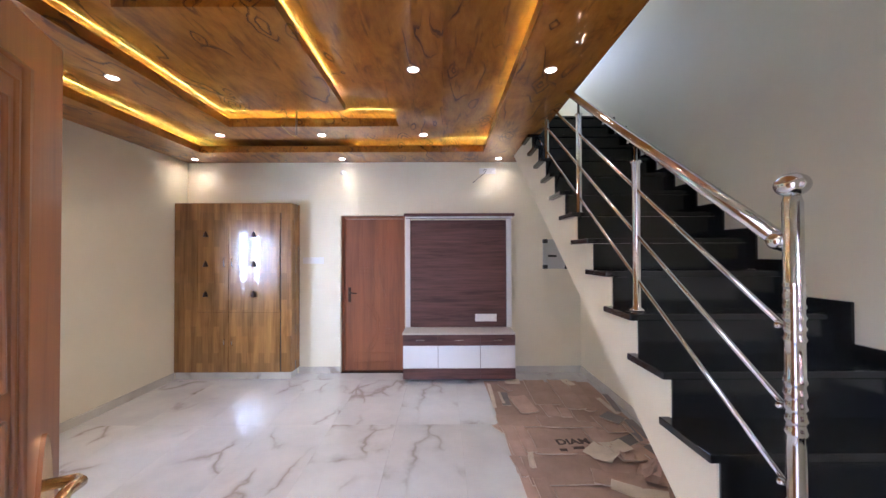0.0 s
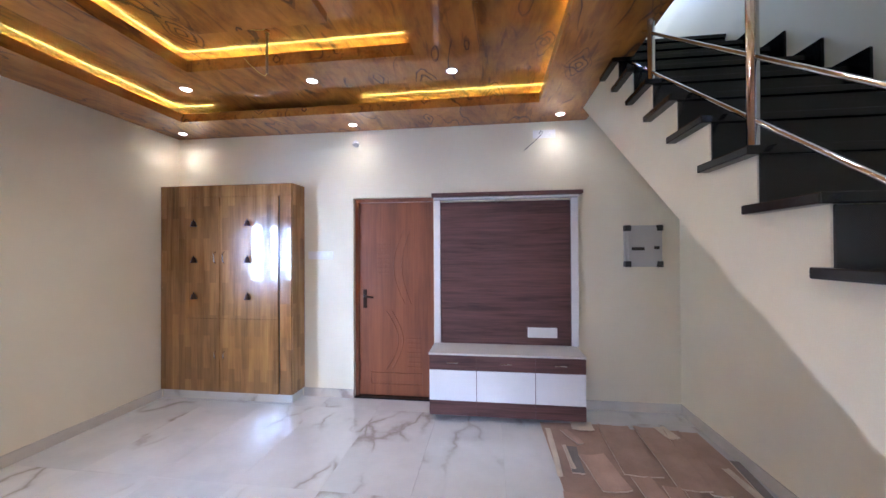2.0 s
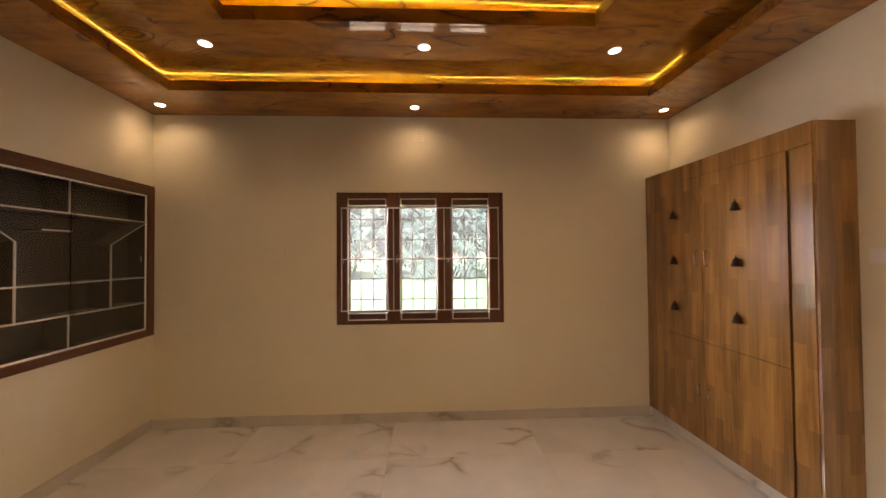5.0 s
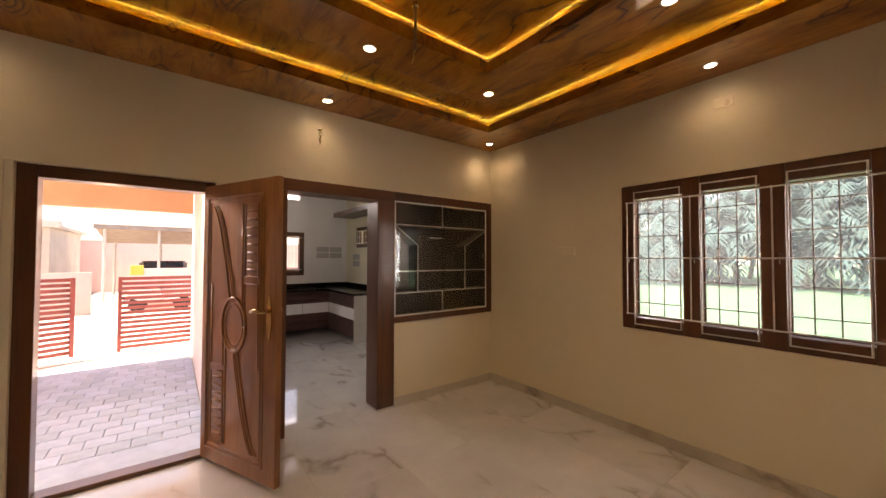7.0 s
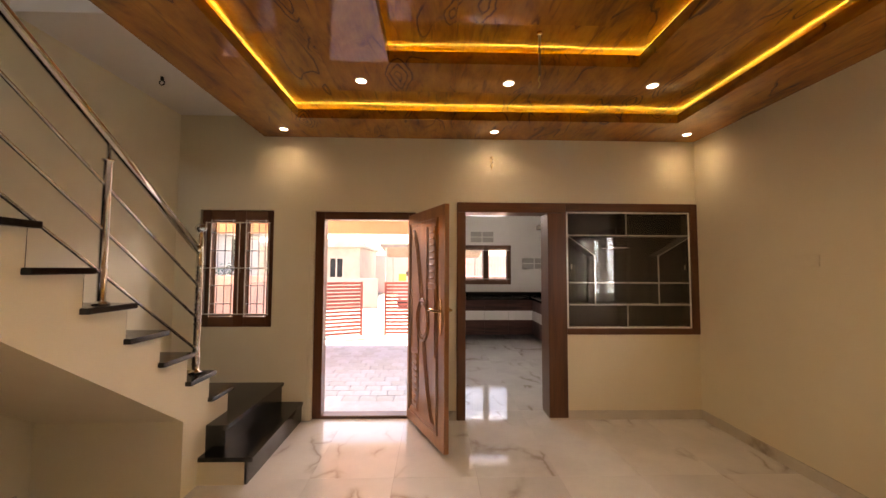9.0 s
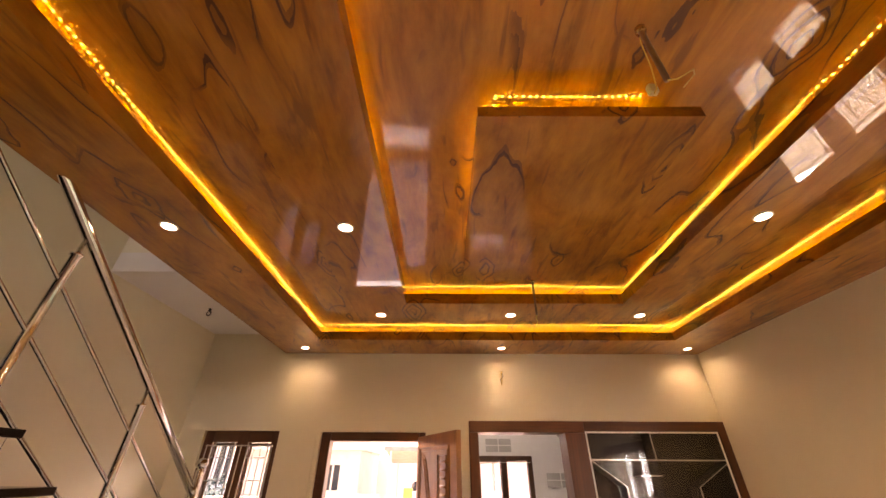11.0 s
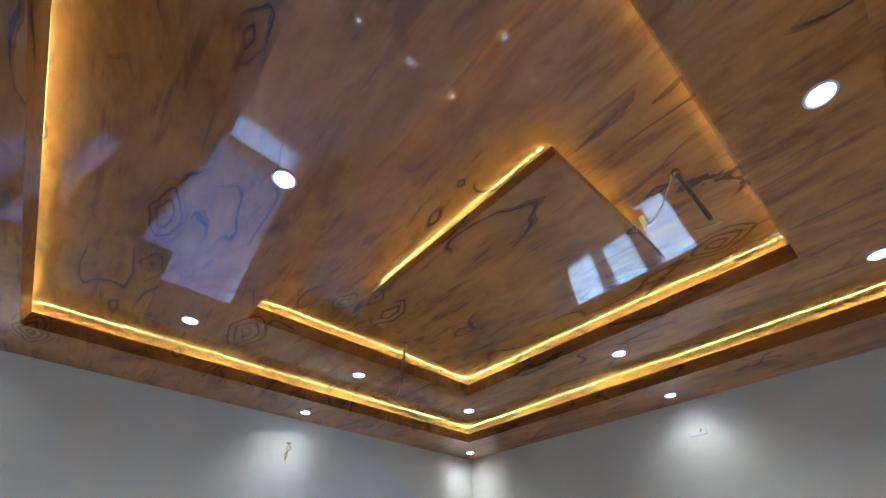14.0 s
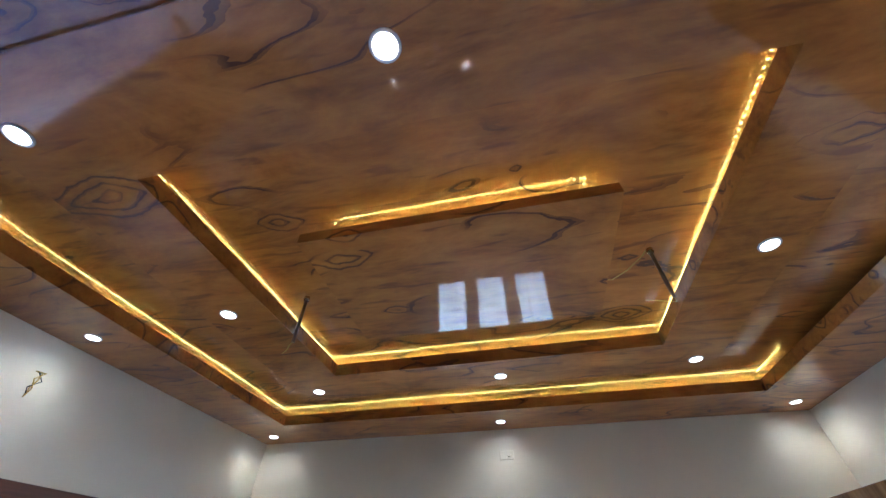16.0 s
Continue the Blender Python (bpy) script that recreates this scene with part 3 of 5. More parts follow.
# ---- fittings of the hall ----
def flat_door(name, label, cat, m, w, h, t, material):
    """A moulded flush door: its leaf lies in x 0..w, z 0..h, front at y = -t/2."""
    ob = thing(name, label, cat, m)
    part("leaf", boxes((0, w, -t / 2, t / 2, 0, h), bevel=0.003), material, ob)
    return ob


# inner door, shut, in the back wall
DW, DH = 0.815, 2.06
d = flat_door("door_1", "closed reddish-brown moulded wooden inner door", "door", Matrix.Translation((-0.995, YB + 0.085, 0.015)), DW, DH, 0.035, REDDOOR)
tagged(d, kind="structure")
YQ = -0.0185
bm = bmesh.new()
for pts in ([(0.13, 0.12), (0.69, 0.12), (0.69, 0.24), (0.13, 0.24), (0.13, 0.12)],):
    tube(bm, [(x, YQ, z) for x, z in pts], 0.008, 6)
part("moulding", bm, REDDOOR, d)
for c0, bow in ((0.30, 0.13), (0.36, 0.12)):
    bm = bmesh.new()
    tube(bm, [(c0 + bow * math.sin(math.pi * k / 14), YQ, 0.28 + 0.62 * k / 14) for k in range(15)], 0.008, 6)
    part("moulding", bm, REDDOOR, d)
for c0, bow in ((0.50, -0.12), (0.57, -0.10)):
    bm = bmesh.new()
    tube(bm, [(c0 + bow * math.sin(math.pi * k / 14), YQ, 0.98 + 0.8 * k / 14) for k in range(15)], 0.005, 6)
    part("moulding", bm, REDDOOR, d)
for k in range(7):
    part("moulding", boxes((0.53, 0.68, YQ - 0.005, YQ + 0.002, 0.30 + 0.05 * k, 0.318 + 0.05 * k), bevel=0.003), REDDOOR, d)
    part("moulding", boxes((0.20, 0.34, YQ - 0.005, YQ + 0.002, 1.30 + 0.05 * k, 1.318 + 0.05 * k), bevel=0.003), REDDOOR, d)
bm = boxes((0.045, 0.085, YQ - 0.008, YQ, 0.93, 1.13), bevel=0.004)
h = part("handle_plate", bm, BRONZE, d, "dark bronze handle plate")
part("lever", tube(bmesh.new(), [(0.065, YQ - 0.005, 1.06), (0.065, YQ - 0.045, 1.06), (0.08, YQ - 0.055, 1.06), (0.17, YQ - 0.05, 1.05)], 0.009, 10), BRONZE, h, "", True)
fr = thing("door_frame_1", "dark reddish wooden frame of the inner door", "door frame", kind="structure")
part("jamb", boxes((-1.033, -0.998, YB + 0.045, YB + 0.13, 0, 2.118), bevel=0.004), REDDOOR, fr)
part("jamb", boxes((-0.18, -0.172, YB + 0.045, YB + 0.13, 0, 2.118)), REDDOOR, fr)
part("head", boxes((-0.997, -0.181, YB + 0.045, YB + 0.13, 2.08, 2.118), bevel=0.004), REDDOOR, fr)
structure("door_sill", boxes((-1.033, -0.172, YB - 0.002, YB + 0.16, -0.01, 0.012), bevel=0.003), GRANITE, "black granite door sill")

# tall corner cabinet
CY, CX1, CZ0, CZ1 = 4.55, -1.735, 0.092, 2.262
cab = thing("corner_cabinet", "tall glossy teak-laminate prayer cabinet with bells on its doors", "cabinet", Matrix.Translation((XL, CY, 0)))
W = CX1 - XL
D = YB - CY
ins = 0.002
part("plinth", prism(bmesh.new(), [(ins, 0.03), (W + 0.12, 0.03), (W + 0.12, D - ins), (ins, D - ins)], 0.0, CZ0, "z"), SKIRT, cab, "white marble plinth")
part("body", prism(bmesh.new(), [(ins, 0.012), (W + 0.13, 0.012), (W + 0.138, D - ins), (ins, D - ins)], CZ0 + 0.001, CZ1, "z"), LAMINATE, cab)
bm = prism(bmesh.new(), [(W + 0.132, 0.004), (W + 0.142, 0.010), (W + 0.150, D - 0.004), (W + 0.1395, D - 0.004)], CZ0 + 0.004, CZ1 - 0.003, "z")
part("side_panel", bm, LAMINATE, cab, "laminate side panel")
part("border", boxes((W + 0.006, W + 0.131, -0.004, 0.011, CZ0 + 0.003, CZ1 - 0.127), bevel=0.002), LAMINATE, cab)
# black strip added at the bottom of the gap, as its shade
part("gap_shade_strip", boxes((W - 0.006, W + 0.004, 0.006, 0.011, CZ0 + 0.003, CZ1 - 0.129)), BLACKPLASTIC, cab, "black strip as painted shade in the gap beside the doors")
ZSPLIT = 0.86
part("border", boxes((0.004, 0.30, -0.004, 0.011, CZ0 + 0.003, CZ1 - 0.002), bevel=0.002), LAMINATE, cab)
part("border", boxes((0.303, W + 0.131, -0.004, 0.011, CZ1 - 0.125, CZ1 - 0.002), bevel=0.002), LAMINATE, cab)
mid = 0.70
for x0, x1, hx in ((0.303, mid - 0.002, mid - 0.05), (mid + 0.002, W - 0.008, mid + 0.05)):
    up = part("upper_door", boxes((x0, x1, -0.007, 0.011, ZSPLIT + 0.003, CZ1 - 0.129), bevel=0.002), LAMINATE, cab)
    lo = part("lower_door", boxes((x0, x1, -0.007, 0.011, CZ0 + 0.003, ZSPLIT - 0.002), bevel=0.002), LAMINATE, cab)
    part("handle", tube(bmesh.new(), [(hx, -0.007, 1.44), (hx, -0.03, 1.46), (hx, -0.033, 1.50), (hx, -0.03, 1.54), (hx, -0.007, 1.56)], 0.006, 8), STEEL, up, "curved chrome handle", True)
    part("handle", tube(bmesh.new(), [(hx, -0.007, 0.44), (hx, -0.025, 0.46), (hx, -0.025, 0.50), (hx, -0.007, 0.52)], 0.005, 8), STEEL, lo, "small chrome handle", True)
    bx = 0.42 if x0 < mid - 0.1 else 1.03
    for z in (1.86, 1.48, 1.10):
        bell = lathe(bmesh.new(), [(0.031, 0), (0.032, 0.006), (0.024, 0.022), (0.020, 0.045), (0.012, 0.056), (0.005, 0.06), (0.005, 0.075)], 16, (bx, -0.034, z - 0.035))
        b = part("bell", bell, BRONZE, up, "small dark bronze bell", True)

# panelled wall for a television, with its low unit
tv = thing("television_unit", "dark wood-laminate television back unit with pale borders", "wall unit", Matrix.Translation((-0.155, YB, 0)))
part("panel", boxes((0.065, 1.345, -0.035, -0.002, 0.62, 2.05), bevel=0.002), WENGE, tv)
part("border", boxes((0.0, 0.062, -0.05, -0.002, 0.62, 2.07), bevel=0.003), GLOSSWHITE, tv, "white laminate border")
part("border", boxes((1.348, 1.415, -0.05, -0.002, 0.62, 2.07), bevel=0.003), GLOSSWHITE, tv, "white laminate border")
part("border", boxes((0.0, 1.415, -0.10, -0.002, 2.073, 2.093), bevel=0.002), GLOSSWHITE, tv, "white laminate border")
part("cornice", boxes((-0.012, 1.44, -0.15, -0.002, 2.095, 2.13), bevel=0.003), WENGE, tv, "dark projecting top shelf")
con = thing("tv_unit", "wall-hung low unit with dark drawers and glossy white doors", "tv unit", Matrix.Translation((-0.155, YB - 0.385, 0.05)))
CW = 1.39
part("top", boxes((-0.006, CW + 0.006, -0.012, 0.383, 0.548, 0.566), bevel=0.003), GREYTOP, con, "grey laminate top")
part("body", boxes((0, CW, 0.004, 0.383, 0.0, 0.546)), WENGE, con)
for x0, x1 in ((0.0, 0.432), (0.435, 0.955), (0.958, CW)):
    dr = part("drawer_front", boxes((x0 + 0.002, x1, -0.012, 0.003, 0.415, 0.545), bevel=0.002), WENGE, con)
    c = (x0 + x1) / 2
    part("handle", tube(bmesh.new(), [(c - 0.055, -0.012, 0.485), (c - 0.05, -0.032, 0.485), (c + 0.05, -0.032, 0.485), (c + 0.055, -0.012, 0.485)], 0.005, 8), STEEL, dr, "slim chrome handle", True)
    part("door_front", boxes((x0 + 0.002, x1, -0.012, 0.003, 0.135, 0.412), bevel=0.002), GLOSSWHITE, con, "glossy white door")
    part("base_front", boxes((x0 + 0.002, x1, -0.012, 0.003, 0.002, 0.132), bevel=0.002), WENGE, con)


def plate(name, label, m, w, h, mods, mat_=None):
    """A switch or socket plate on a wall; it faces -y, its centre at the origin."""
    ob = thing(name, label, "switch plate", m)
    part("plate", boxes((-w / 2, w / 2, -0.010, -0.0005, -h / 2, h / 2), bevel=0.003), mat_ or PLASTIC, ob)
    for k in range(mods):
        x0 = -w / 2 + 0.012 + k * (w - 0.024) / mods
        part("module", boxes((x0 + 0.001, x0 + (w - 0.024) / mods - 0.001, -0.013, -0.0105, -h / 2 + 0.016, h / 2 - 0.016), bevel=0.001), mat_ or PLASTIC, ob)
    return ob


plate("socket_plate", "white plastic socket plate on the dark panel", Matrix.Translation((0.915, YB - 0.0355, 0.745)), 0.285, 0.10, 6)
plate("switch_plate", "white plastic switch plate on the cream wall", Matrix.Translation((-1.40, YB, 1.515)), 0.28, 0.085, 6)
plate("switch_plate", "cream switch plate on the cream side wall", pose(XL, 1.04, 1.57, 0, 0, 90), 0.20, 0.085, 4, PAINT)

dbx = thing("distribution_box", "grey electrical distribution box with black corners", "fuse box", Matrix.Translation((1.69, YB, 1.395)))
part("body", boxes((0, 0.335, -0.045, -0.001, 0, 0.393), bevel=0.006), GREYPLASTIC, dbx)
lid = part("lid", boxes((0.022, 0.313, -0.058, -0.0455, 0.022, 0.371), bevel=0.004), GREYPLASTIC, dbx)
for x in (0.0, 0.285):
    for z in (0.0, 0.343):
        part("corner_cap", boxes((x - 0.003, x + 0.053, -0.062, -0.002, z - 0.003, z + 0.053), bevel=0.006), BLACKPLASTIC, dbx, "black corner cap")
part("latch", boxes((0.255, 0.30, -0.068, -0.0585, 0.165, 0.195), bevel=0.003), BLACKPLASTIC, lid, "black latch")
part("name_plate", boxes((0.055, 0.17, -0.0605, -0.0585, 0.155, 0.185)), BLACKPLASTIC, lid, "dark name plate")

# bare outlets high on the walls
ob = thing("lamp_holder", "white bulb holder high on the wall", "lamp holder", Matrix.Translation((-1.0, YB, 2.70)))
part("base", rod(bmesh.new(), (0, -0.001, 0), (0, -0.018, 0), 0.035, 20), PLASTIC, ob)
part("socket", rod(bmesh.new(), (0, -0.0185, 0), (0, -0.06, -0.02), 0.02, 16), PLASTIC, ob, "", True)
ob = thing("outlet_box", "white junction plate with a loose black wire", "outlet", Matrix.Translation((0.95, YB, 2.715)))
part("plate", boxes((-0.11, 0.11, -0.01, -0.001, -0.04, 0.04), bevel=0.003), PLASTIC, ob)
part("socket", rod(bmesh.new(), (0.06, -0.0105, 0.0), (0.06, -0.045, 0.0), 0.018, 16), PLASTIC, ob)
part("wire", tube(bmesh.new(), [(-0.05, -0.0105, 0.0), (-0.04, -0.05, 0.02), (-0.02, -0.07, 0.0), (-0.05, -0.06, -0.04), (-0.10, -0.03, -0.08), (-0.2, -0.012, -0.16)], 0.003, 6), BLACKPLASTIC, ob, "black wire", True)
ob = thing("loose_wires", "loose yellow wires from a hole in the wall", "wires", Matrix.Translation((-0.97, YF, 2.60)))
for k in range(3):
    pts = [(0.01 * k, 0.002, 0.05), (0.015 - 0.01 * k, 0.03 + 0.01 * k, 0.04), (-0.015 + 0.02 * k, 0.045, 0.0), (0.02 - 0.012 * k, 0.03, -0.04), (0.01, 0.035, -0.07 - 0.01 * k)]
    part("wire", tube(bmesh.new(), pts, 0.003, 6), WIRE if k else BLACKPLASTIC, ob, "", True)
ob = thing("outlet_plate", "small cream outlet plate high on the side wall", "outlet", pose(XL, 2.35, 2.63, 0, 0, 90))
part("plate", boxes((-0.06, 0.06, -0.008, -0.001, -0.035, 0.035), bevel=0.003), PAINT, ob)
part("socket", rod(bmesh.new(), (0.02, -0.0085, 0.0), (0.02, -0.03, 0.0), 0.014, 14), PAINT, ob)

ob = thing("fan_hook", "dark iron hook in the white stair slab", "hook", Matrix.Translation((1.84, 0.70, SLAB)))
part("stem", rod(bmesh.new(), (0, 0, 0.001), (0, 0, -0.03), 0.012, 12), BLACKPLASTIC, ob)
part("loop", tube(bmesh.new(), [(0.02 * math.cos(a), 0, -0.048 + 0.02 * math.sin(a)) for a in [math.pi / 2 + k * math.pi / 5 for k in range(10)]], 0.005, 8), BLACKPLASTIC, ob, "", True)

# ---- ceiling lights ----
one = thing("downlight", "small round recessed ceiling downlight, lit", "downlight", Matrix.Translation((0, 0, ZC)), "ceiling downlights")
part("ring", lathe(bmesh.new(), [(0.033, -0.001), (0.044, -0.001), (0.043, -0.006), (0.036, -0.008), (0.033, -0.005), (0.033, -0.001)], 24, closed=False), GLOSSWHITE, one, "white rim", True)
part("lens", rod(bmesh.new(), (0, 0, -0.0005), (0, 0, -0.004), 0.0328, 24), DOWN, one, "glowing lens")
spots = [(-2.87, 0.18), (-2.87, 2.34), (-2.87, 4.586), (-0.96, 0.18), (-0.96, 4.586), (1.07, 0.18), (1.07, 2.34), (1.07, 4.586)]
spots += [(-1.958, 1.10), (-1.958, 2.43), (-1.958, 3.645), (-0.91, 1.10), (-0.91, 3.65), (0.145, 1.10), (0.145, 2.33), (0.145, 3.645)]
for i, (x, y) in enumerate(spots):
    if i == 0:
        one.matrix_world = Matrix.Translation((x, y, ZC))
    else:
        copy_thing(one, Matrix.Translation((x, y, ZC)))
    lamp("downlight_beam", "SPOT", Matrix.Translation((x, y, ZC - 0.012)), 1.05 if i < 8 else 2.7, (1, 0.86, 0.62), spot=radians(150), radius=0.03)


def led_strip(name, label, pts, z):
    """A tape of small lamps lying flat along a line of (x, y) and shining up, with small sideways jogs where lengths of tape meet."""
    ob = thing(name, label, "led strip", None, "cove led strips")
    dv, df = [], []
    run = 0.0
    for (xa, ya), (xb, yb) in zip(pts, pts[1:]):
        a, b = Vector((xa, ya, z)), Vector((xb, yb, z))
        d = (b - a).normalized()
        side = Vector((-d.y, d.x, 0))
        ln = (b - a).length
        count = int(ln / 0.028)
        jog = [0.011 if (run + ln * k / count) % 2.3 < 1.15 else 0.0 for k in range(count)]
        tape = bmesh.new()
        k0 = 0
        for k in range(1, count + 1):
            if k == count or jog[k] != jog[k0]:
                pa, pb = a + d * (ln * k0 / count) + side * jog[k0], a + d * (ln * k / count - 0.001) + side * jog[k0]
                vs = [tape.verts.new(c + side * u + Vector((0, 0, w))) for c in (pa, pb) for u, w in ((-0.0065, 0), (0.0065, 0), (0.0065, 0.002), (-0.0065, 0.002))]
                tape.faces.new(vs[:4]), tape.faces.new(vs[4:])
                for q in range(4):
                    tape.faces.new((vs[q], vs[(q + 1) % 4], vs[4 + (q + 1) % 4], vs[4 + q]))
                k0 = k
        part("tape", tape, TAPE, ob, "amber circuit tape")
        for k in range(count):
            c = a + d * (ln * (k + 0.5) / count) + side * (jog[k] + 0.002 * math.sin(5.3 * (run + ln * k / count)))
            i0 = len(dv)
            for sx in (-0.0045, 0.0045):
                for sn in (-0.0045, 0.0045):
                    for sz in (0.0022, 0.0045):
                        dv.append(c + d * sx + side * sn + Vector((0, 0, sz)))
            df += [[i0 + q for q in f] for f in ((2, 3, 7, 6), (0, 1, 3, 2), (4, 6, 7, 5), (0, 4, 5, 1), (0, 2, 6, 4), (1, 5, 7, 3))]
        run += ln
    me = bpy.data.meshes.new("lamp_chain")
    me.from_pydata(dv, [], df)
    me.materials.append(LED)
    me.materials.append(TAPE)
    for poly in me.polygons:
        poly.material_index = 0 if poly.index % 6 == 5 else 1
    o = new("lamp_chain", me)
    o.parent = ob
    tagged(o, "row of tiny warm lamps", kind="stuff")
    return ob


ZL = ZC + LIP + 0.0015
x0, x1, y0, y1 = RIM[0] - 0.13, RIM[1] + 0.08, RIM[2] - 0.14, RIM[3] + 0.10
led_strip("led_strip", "warm amber light strip along the ceiling rim", [(-2.34, y1), (x0, y1), (x0, y0), (x1, y0), (x1, y1), (-0.79, y1)], ZL)
x0, x1, y0, y1 = WELL[0] - 0.115, WELL[1] + 0.085, WELL[2] - 0.12, WELL[3] + 0.085
led_strip("led_strip", "warm amber light strip inside the ceiling ring", [(x1, y1), (x0, y1), (x0, y0), (x1, y0), (x1, y1 - 0.02)], ZL)
x0, x1, y0, y1 = grown(TRAY, -0.075)
led_strip("led_strip", "warm amber light strip above the hanging tray", [(x1 - 0.03, y0 - 0.02), (x1, y0 + 0.05), (x1, y1), (x0 + 0.05, y1)], ZC + 0.0565)
for x, y in ((-1.01, 3.25), (-1.03, 1.45)):
    ob = thing("ceiling_conduit", "brown conduit pipe with a loose wire hanging from the ceiling", "conduit", Matrix.Translation((x, y, ZU)), "ceiling conduits")
    low = 2.70 - ZU
    part("pipe", rod(bmesh.new(), (0, 0, 0.001), (0, 0, low), 0.0085, 12), PIPE, ob, "", True)
    part("collar", rod(bmesh.new(), (0, 0, 0.001), (0, 0, -0.02), 0.016, 20), BRASS, ob, "small pale collar", True)
    pts = [(0, 0, low), (-0.02, 0.01, low - 0.01), (-0.07, 0.02, low + 0.02), (-0.11, -0.02, low + 0.06), (-0.11, -0.07, low + 0.07)] if y > 2 else [(0, 0, low), (0.008, -0.01, low - 0.02), (-0.01, -0.03, low - 0.035), (0.0, -0.04, low - 0.06)]
    part("wire", tube(bmesh.new(), pts, 0.002, 6), WIRE, ob, "thin yellow wire", True)
ob = thing("led_connector", "small white wire connector under the recessed ceiling", "connector", Matrix.Translation((-1.145, 3.045, ZU)))
part("body", boxes((-0.016, 0.016, -0.012, 0.012, -0.045, 0.001), bevel=0.004), PLASTIC, ob)
part("wire", tube(bmesh.new(), [(0.0, 0.0, -0.044), (0.01, 0.03, -0.06), (0.06, 0.10, -0.05), (0.12, 0.17, -0.02), (0.13, 0.19, 0.001)], 0.002, 6), WIRE, ob, "thin yellow wire", True)



# ---- windows ----
def window(name, label, m, w, h, lights, z0, z1, cols, bands=(0.11, 0.31, 0.69, 0.89), hoops=True, depth=0.10, reach=0.055):
    """A dark wooden window in x 0..w, z 0..h; lights are the clear openings (x0, x1) between z0 and z1. Its room side is at y = 0, facing -y.
    Each light has an iron grille of its own; bands are its cross bars as shares of the height between the long rails."""
    ob = thing(name, label, "window", m, kind="structure")
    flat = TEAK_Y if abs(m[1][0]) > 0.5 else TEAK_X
    edges = [0.0] + [c for a in lights for c in a] + [w]
    for i in range(0, len(edges), 2):
        part("stile", boxes((edges[i] + 0.001, edges[i + 1] - 0.001, 0.002, depth, 0.001, h - 0.001), bevel=0.004), TEAK, ob)
    low, high = z0 + 0.03, z1 - 0.03
    for a, b in lights:
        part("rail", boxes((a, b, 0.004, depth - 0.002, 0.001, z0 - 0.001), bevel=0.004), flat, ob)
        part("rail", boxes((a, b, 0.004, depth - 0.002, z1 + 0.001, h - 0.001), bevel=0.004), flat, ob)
        p = part("pane", boxes((a, b, depth * 0.8, depth * 0.8 + 0.004, z0, z1)), HAZE_PANE if len(lights) == 3 else PANE, ob)
        p.visible_shadow = False
        for u0, u1, v0, v1 in ((a + 0.002, b - 0.002, z0 + 0.002, z0 + 0.02), (a + 0.002, b - 0.002, z1 - 0.02, z1 - 0.002), (a + 0.002, a + 0.016, z0 + 0.021, z1 - 0.021), (b - 0.016, b - 0.002, z0 + 0.021, z1 - 0.021)):
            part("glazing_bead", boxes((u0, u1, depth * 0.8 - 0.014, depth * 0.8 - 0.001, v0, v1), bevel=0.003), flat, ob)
        ex = reach if hoops else 0.0
        ua, ub = a + 0.012, b - 0.012
        for k in range(cols + 1):
            x = ua + (ub - ua) * k / cols
            out = k in (0, cols)
            part("grille_bar", rod(bmesh.new(), (x, -0.012, (z0 - ex) if out else low), (x, -0.012, (z1 + ex) if out else high), 0.0055 if out else 0.0045, 8), GRILLE_PALE if out and hoops else GRILLE, ob)
        if ex > 0:
            for z in (z0 - ex, z1 + ex):
                part("grille_bar", rod(bmesh.new(), (ua - 0.005, -0.012, z), (ub + 0.005, -0.012, z), 0.005, 8), GRILLE_PALE, ob)
        for f in bands:
            z = low + (high - low) * f
            part("grille_bar", rod(bmesh.new(), (ua, -0.012, z), (ub, -0.012, z), 0.0042, 8), GRILLE, ob)
    for z in (low, (low + high) / 2, high) if hoops else (low, high):
        part("grille_rail", rod(bmesh.new(), (0.045, -0.020, z), (w - 0.045, -0.020, z), 0.006, 8), GRILLE_PALE, ob, "pale long rail of the grille")
    if hoops:
        mids = [0.05] + [(lights[i][1] + lights[i + 1][0]) / 2 for i in range(len(lights) - 1)] + [w - 0.05]
        for x in mids:
            part("grille_post", rod(bmesh.new(), (x, -0.011, low - 0.01), (x, -0.011, high + 0.01), 0.0055, 8), GRILLE_PALE, ob, "pale upright of the grille")
            for z in (low, high):
                part("grille_stud", rod(bmesh.new(), (x, -0.018, z), (x, 0.003, z), 0.005, 8), GRILLE_PALE, ob)
        for a, b in lights:
            x = a - 0.03
            part("stay", tube(bmesh.new(), [(x, 0.0015, 0.52 * h), (x, -0.02, 0.52 * h), (x, -0.022, 0.49 * h), (x, -0.018, 0.46 * h)], 0.005, 8), STEEL, ob, "small steel sash fastener", True)
    return ob


window("window_1", "dark wooden three-light window with a grey iron grille", pose(XL - 0.004, WIN[0], WIN[2], 0, 0, 90), WIN[1] - WIN[0], WIN[3] - WIN[2], [(0.10, 0.47), (0.586, 0.934), (1.064, 1.426)], 0.10, 1.11, 3)
window("window_2", "dark wooden two-light window with a grey iron grille", pose(1.965, YF - 0.03, 0.91, 0, 0, 180), 0.73, 1.175, [(0.09, 0.33), (0.435, 0.655)], 0.10, 1.075, 3, reach=0.0)
window("window_3", "dark wooden kitchen window with iron bars", pose(-1.0, YK - 0.004, 1.13, 0, 0, 180), 1.17, 0.91, [(0.09, 0.53), (0.64, 1.08)], 0.10, 0.82, 6, (0.5,), False)

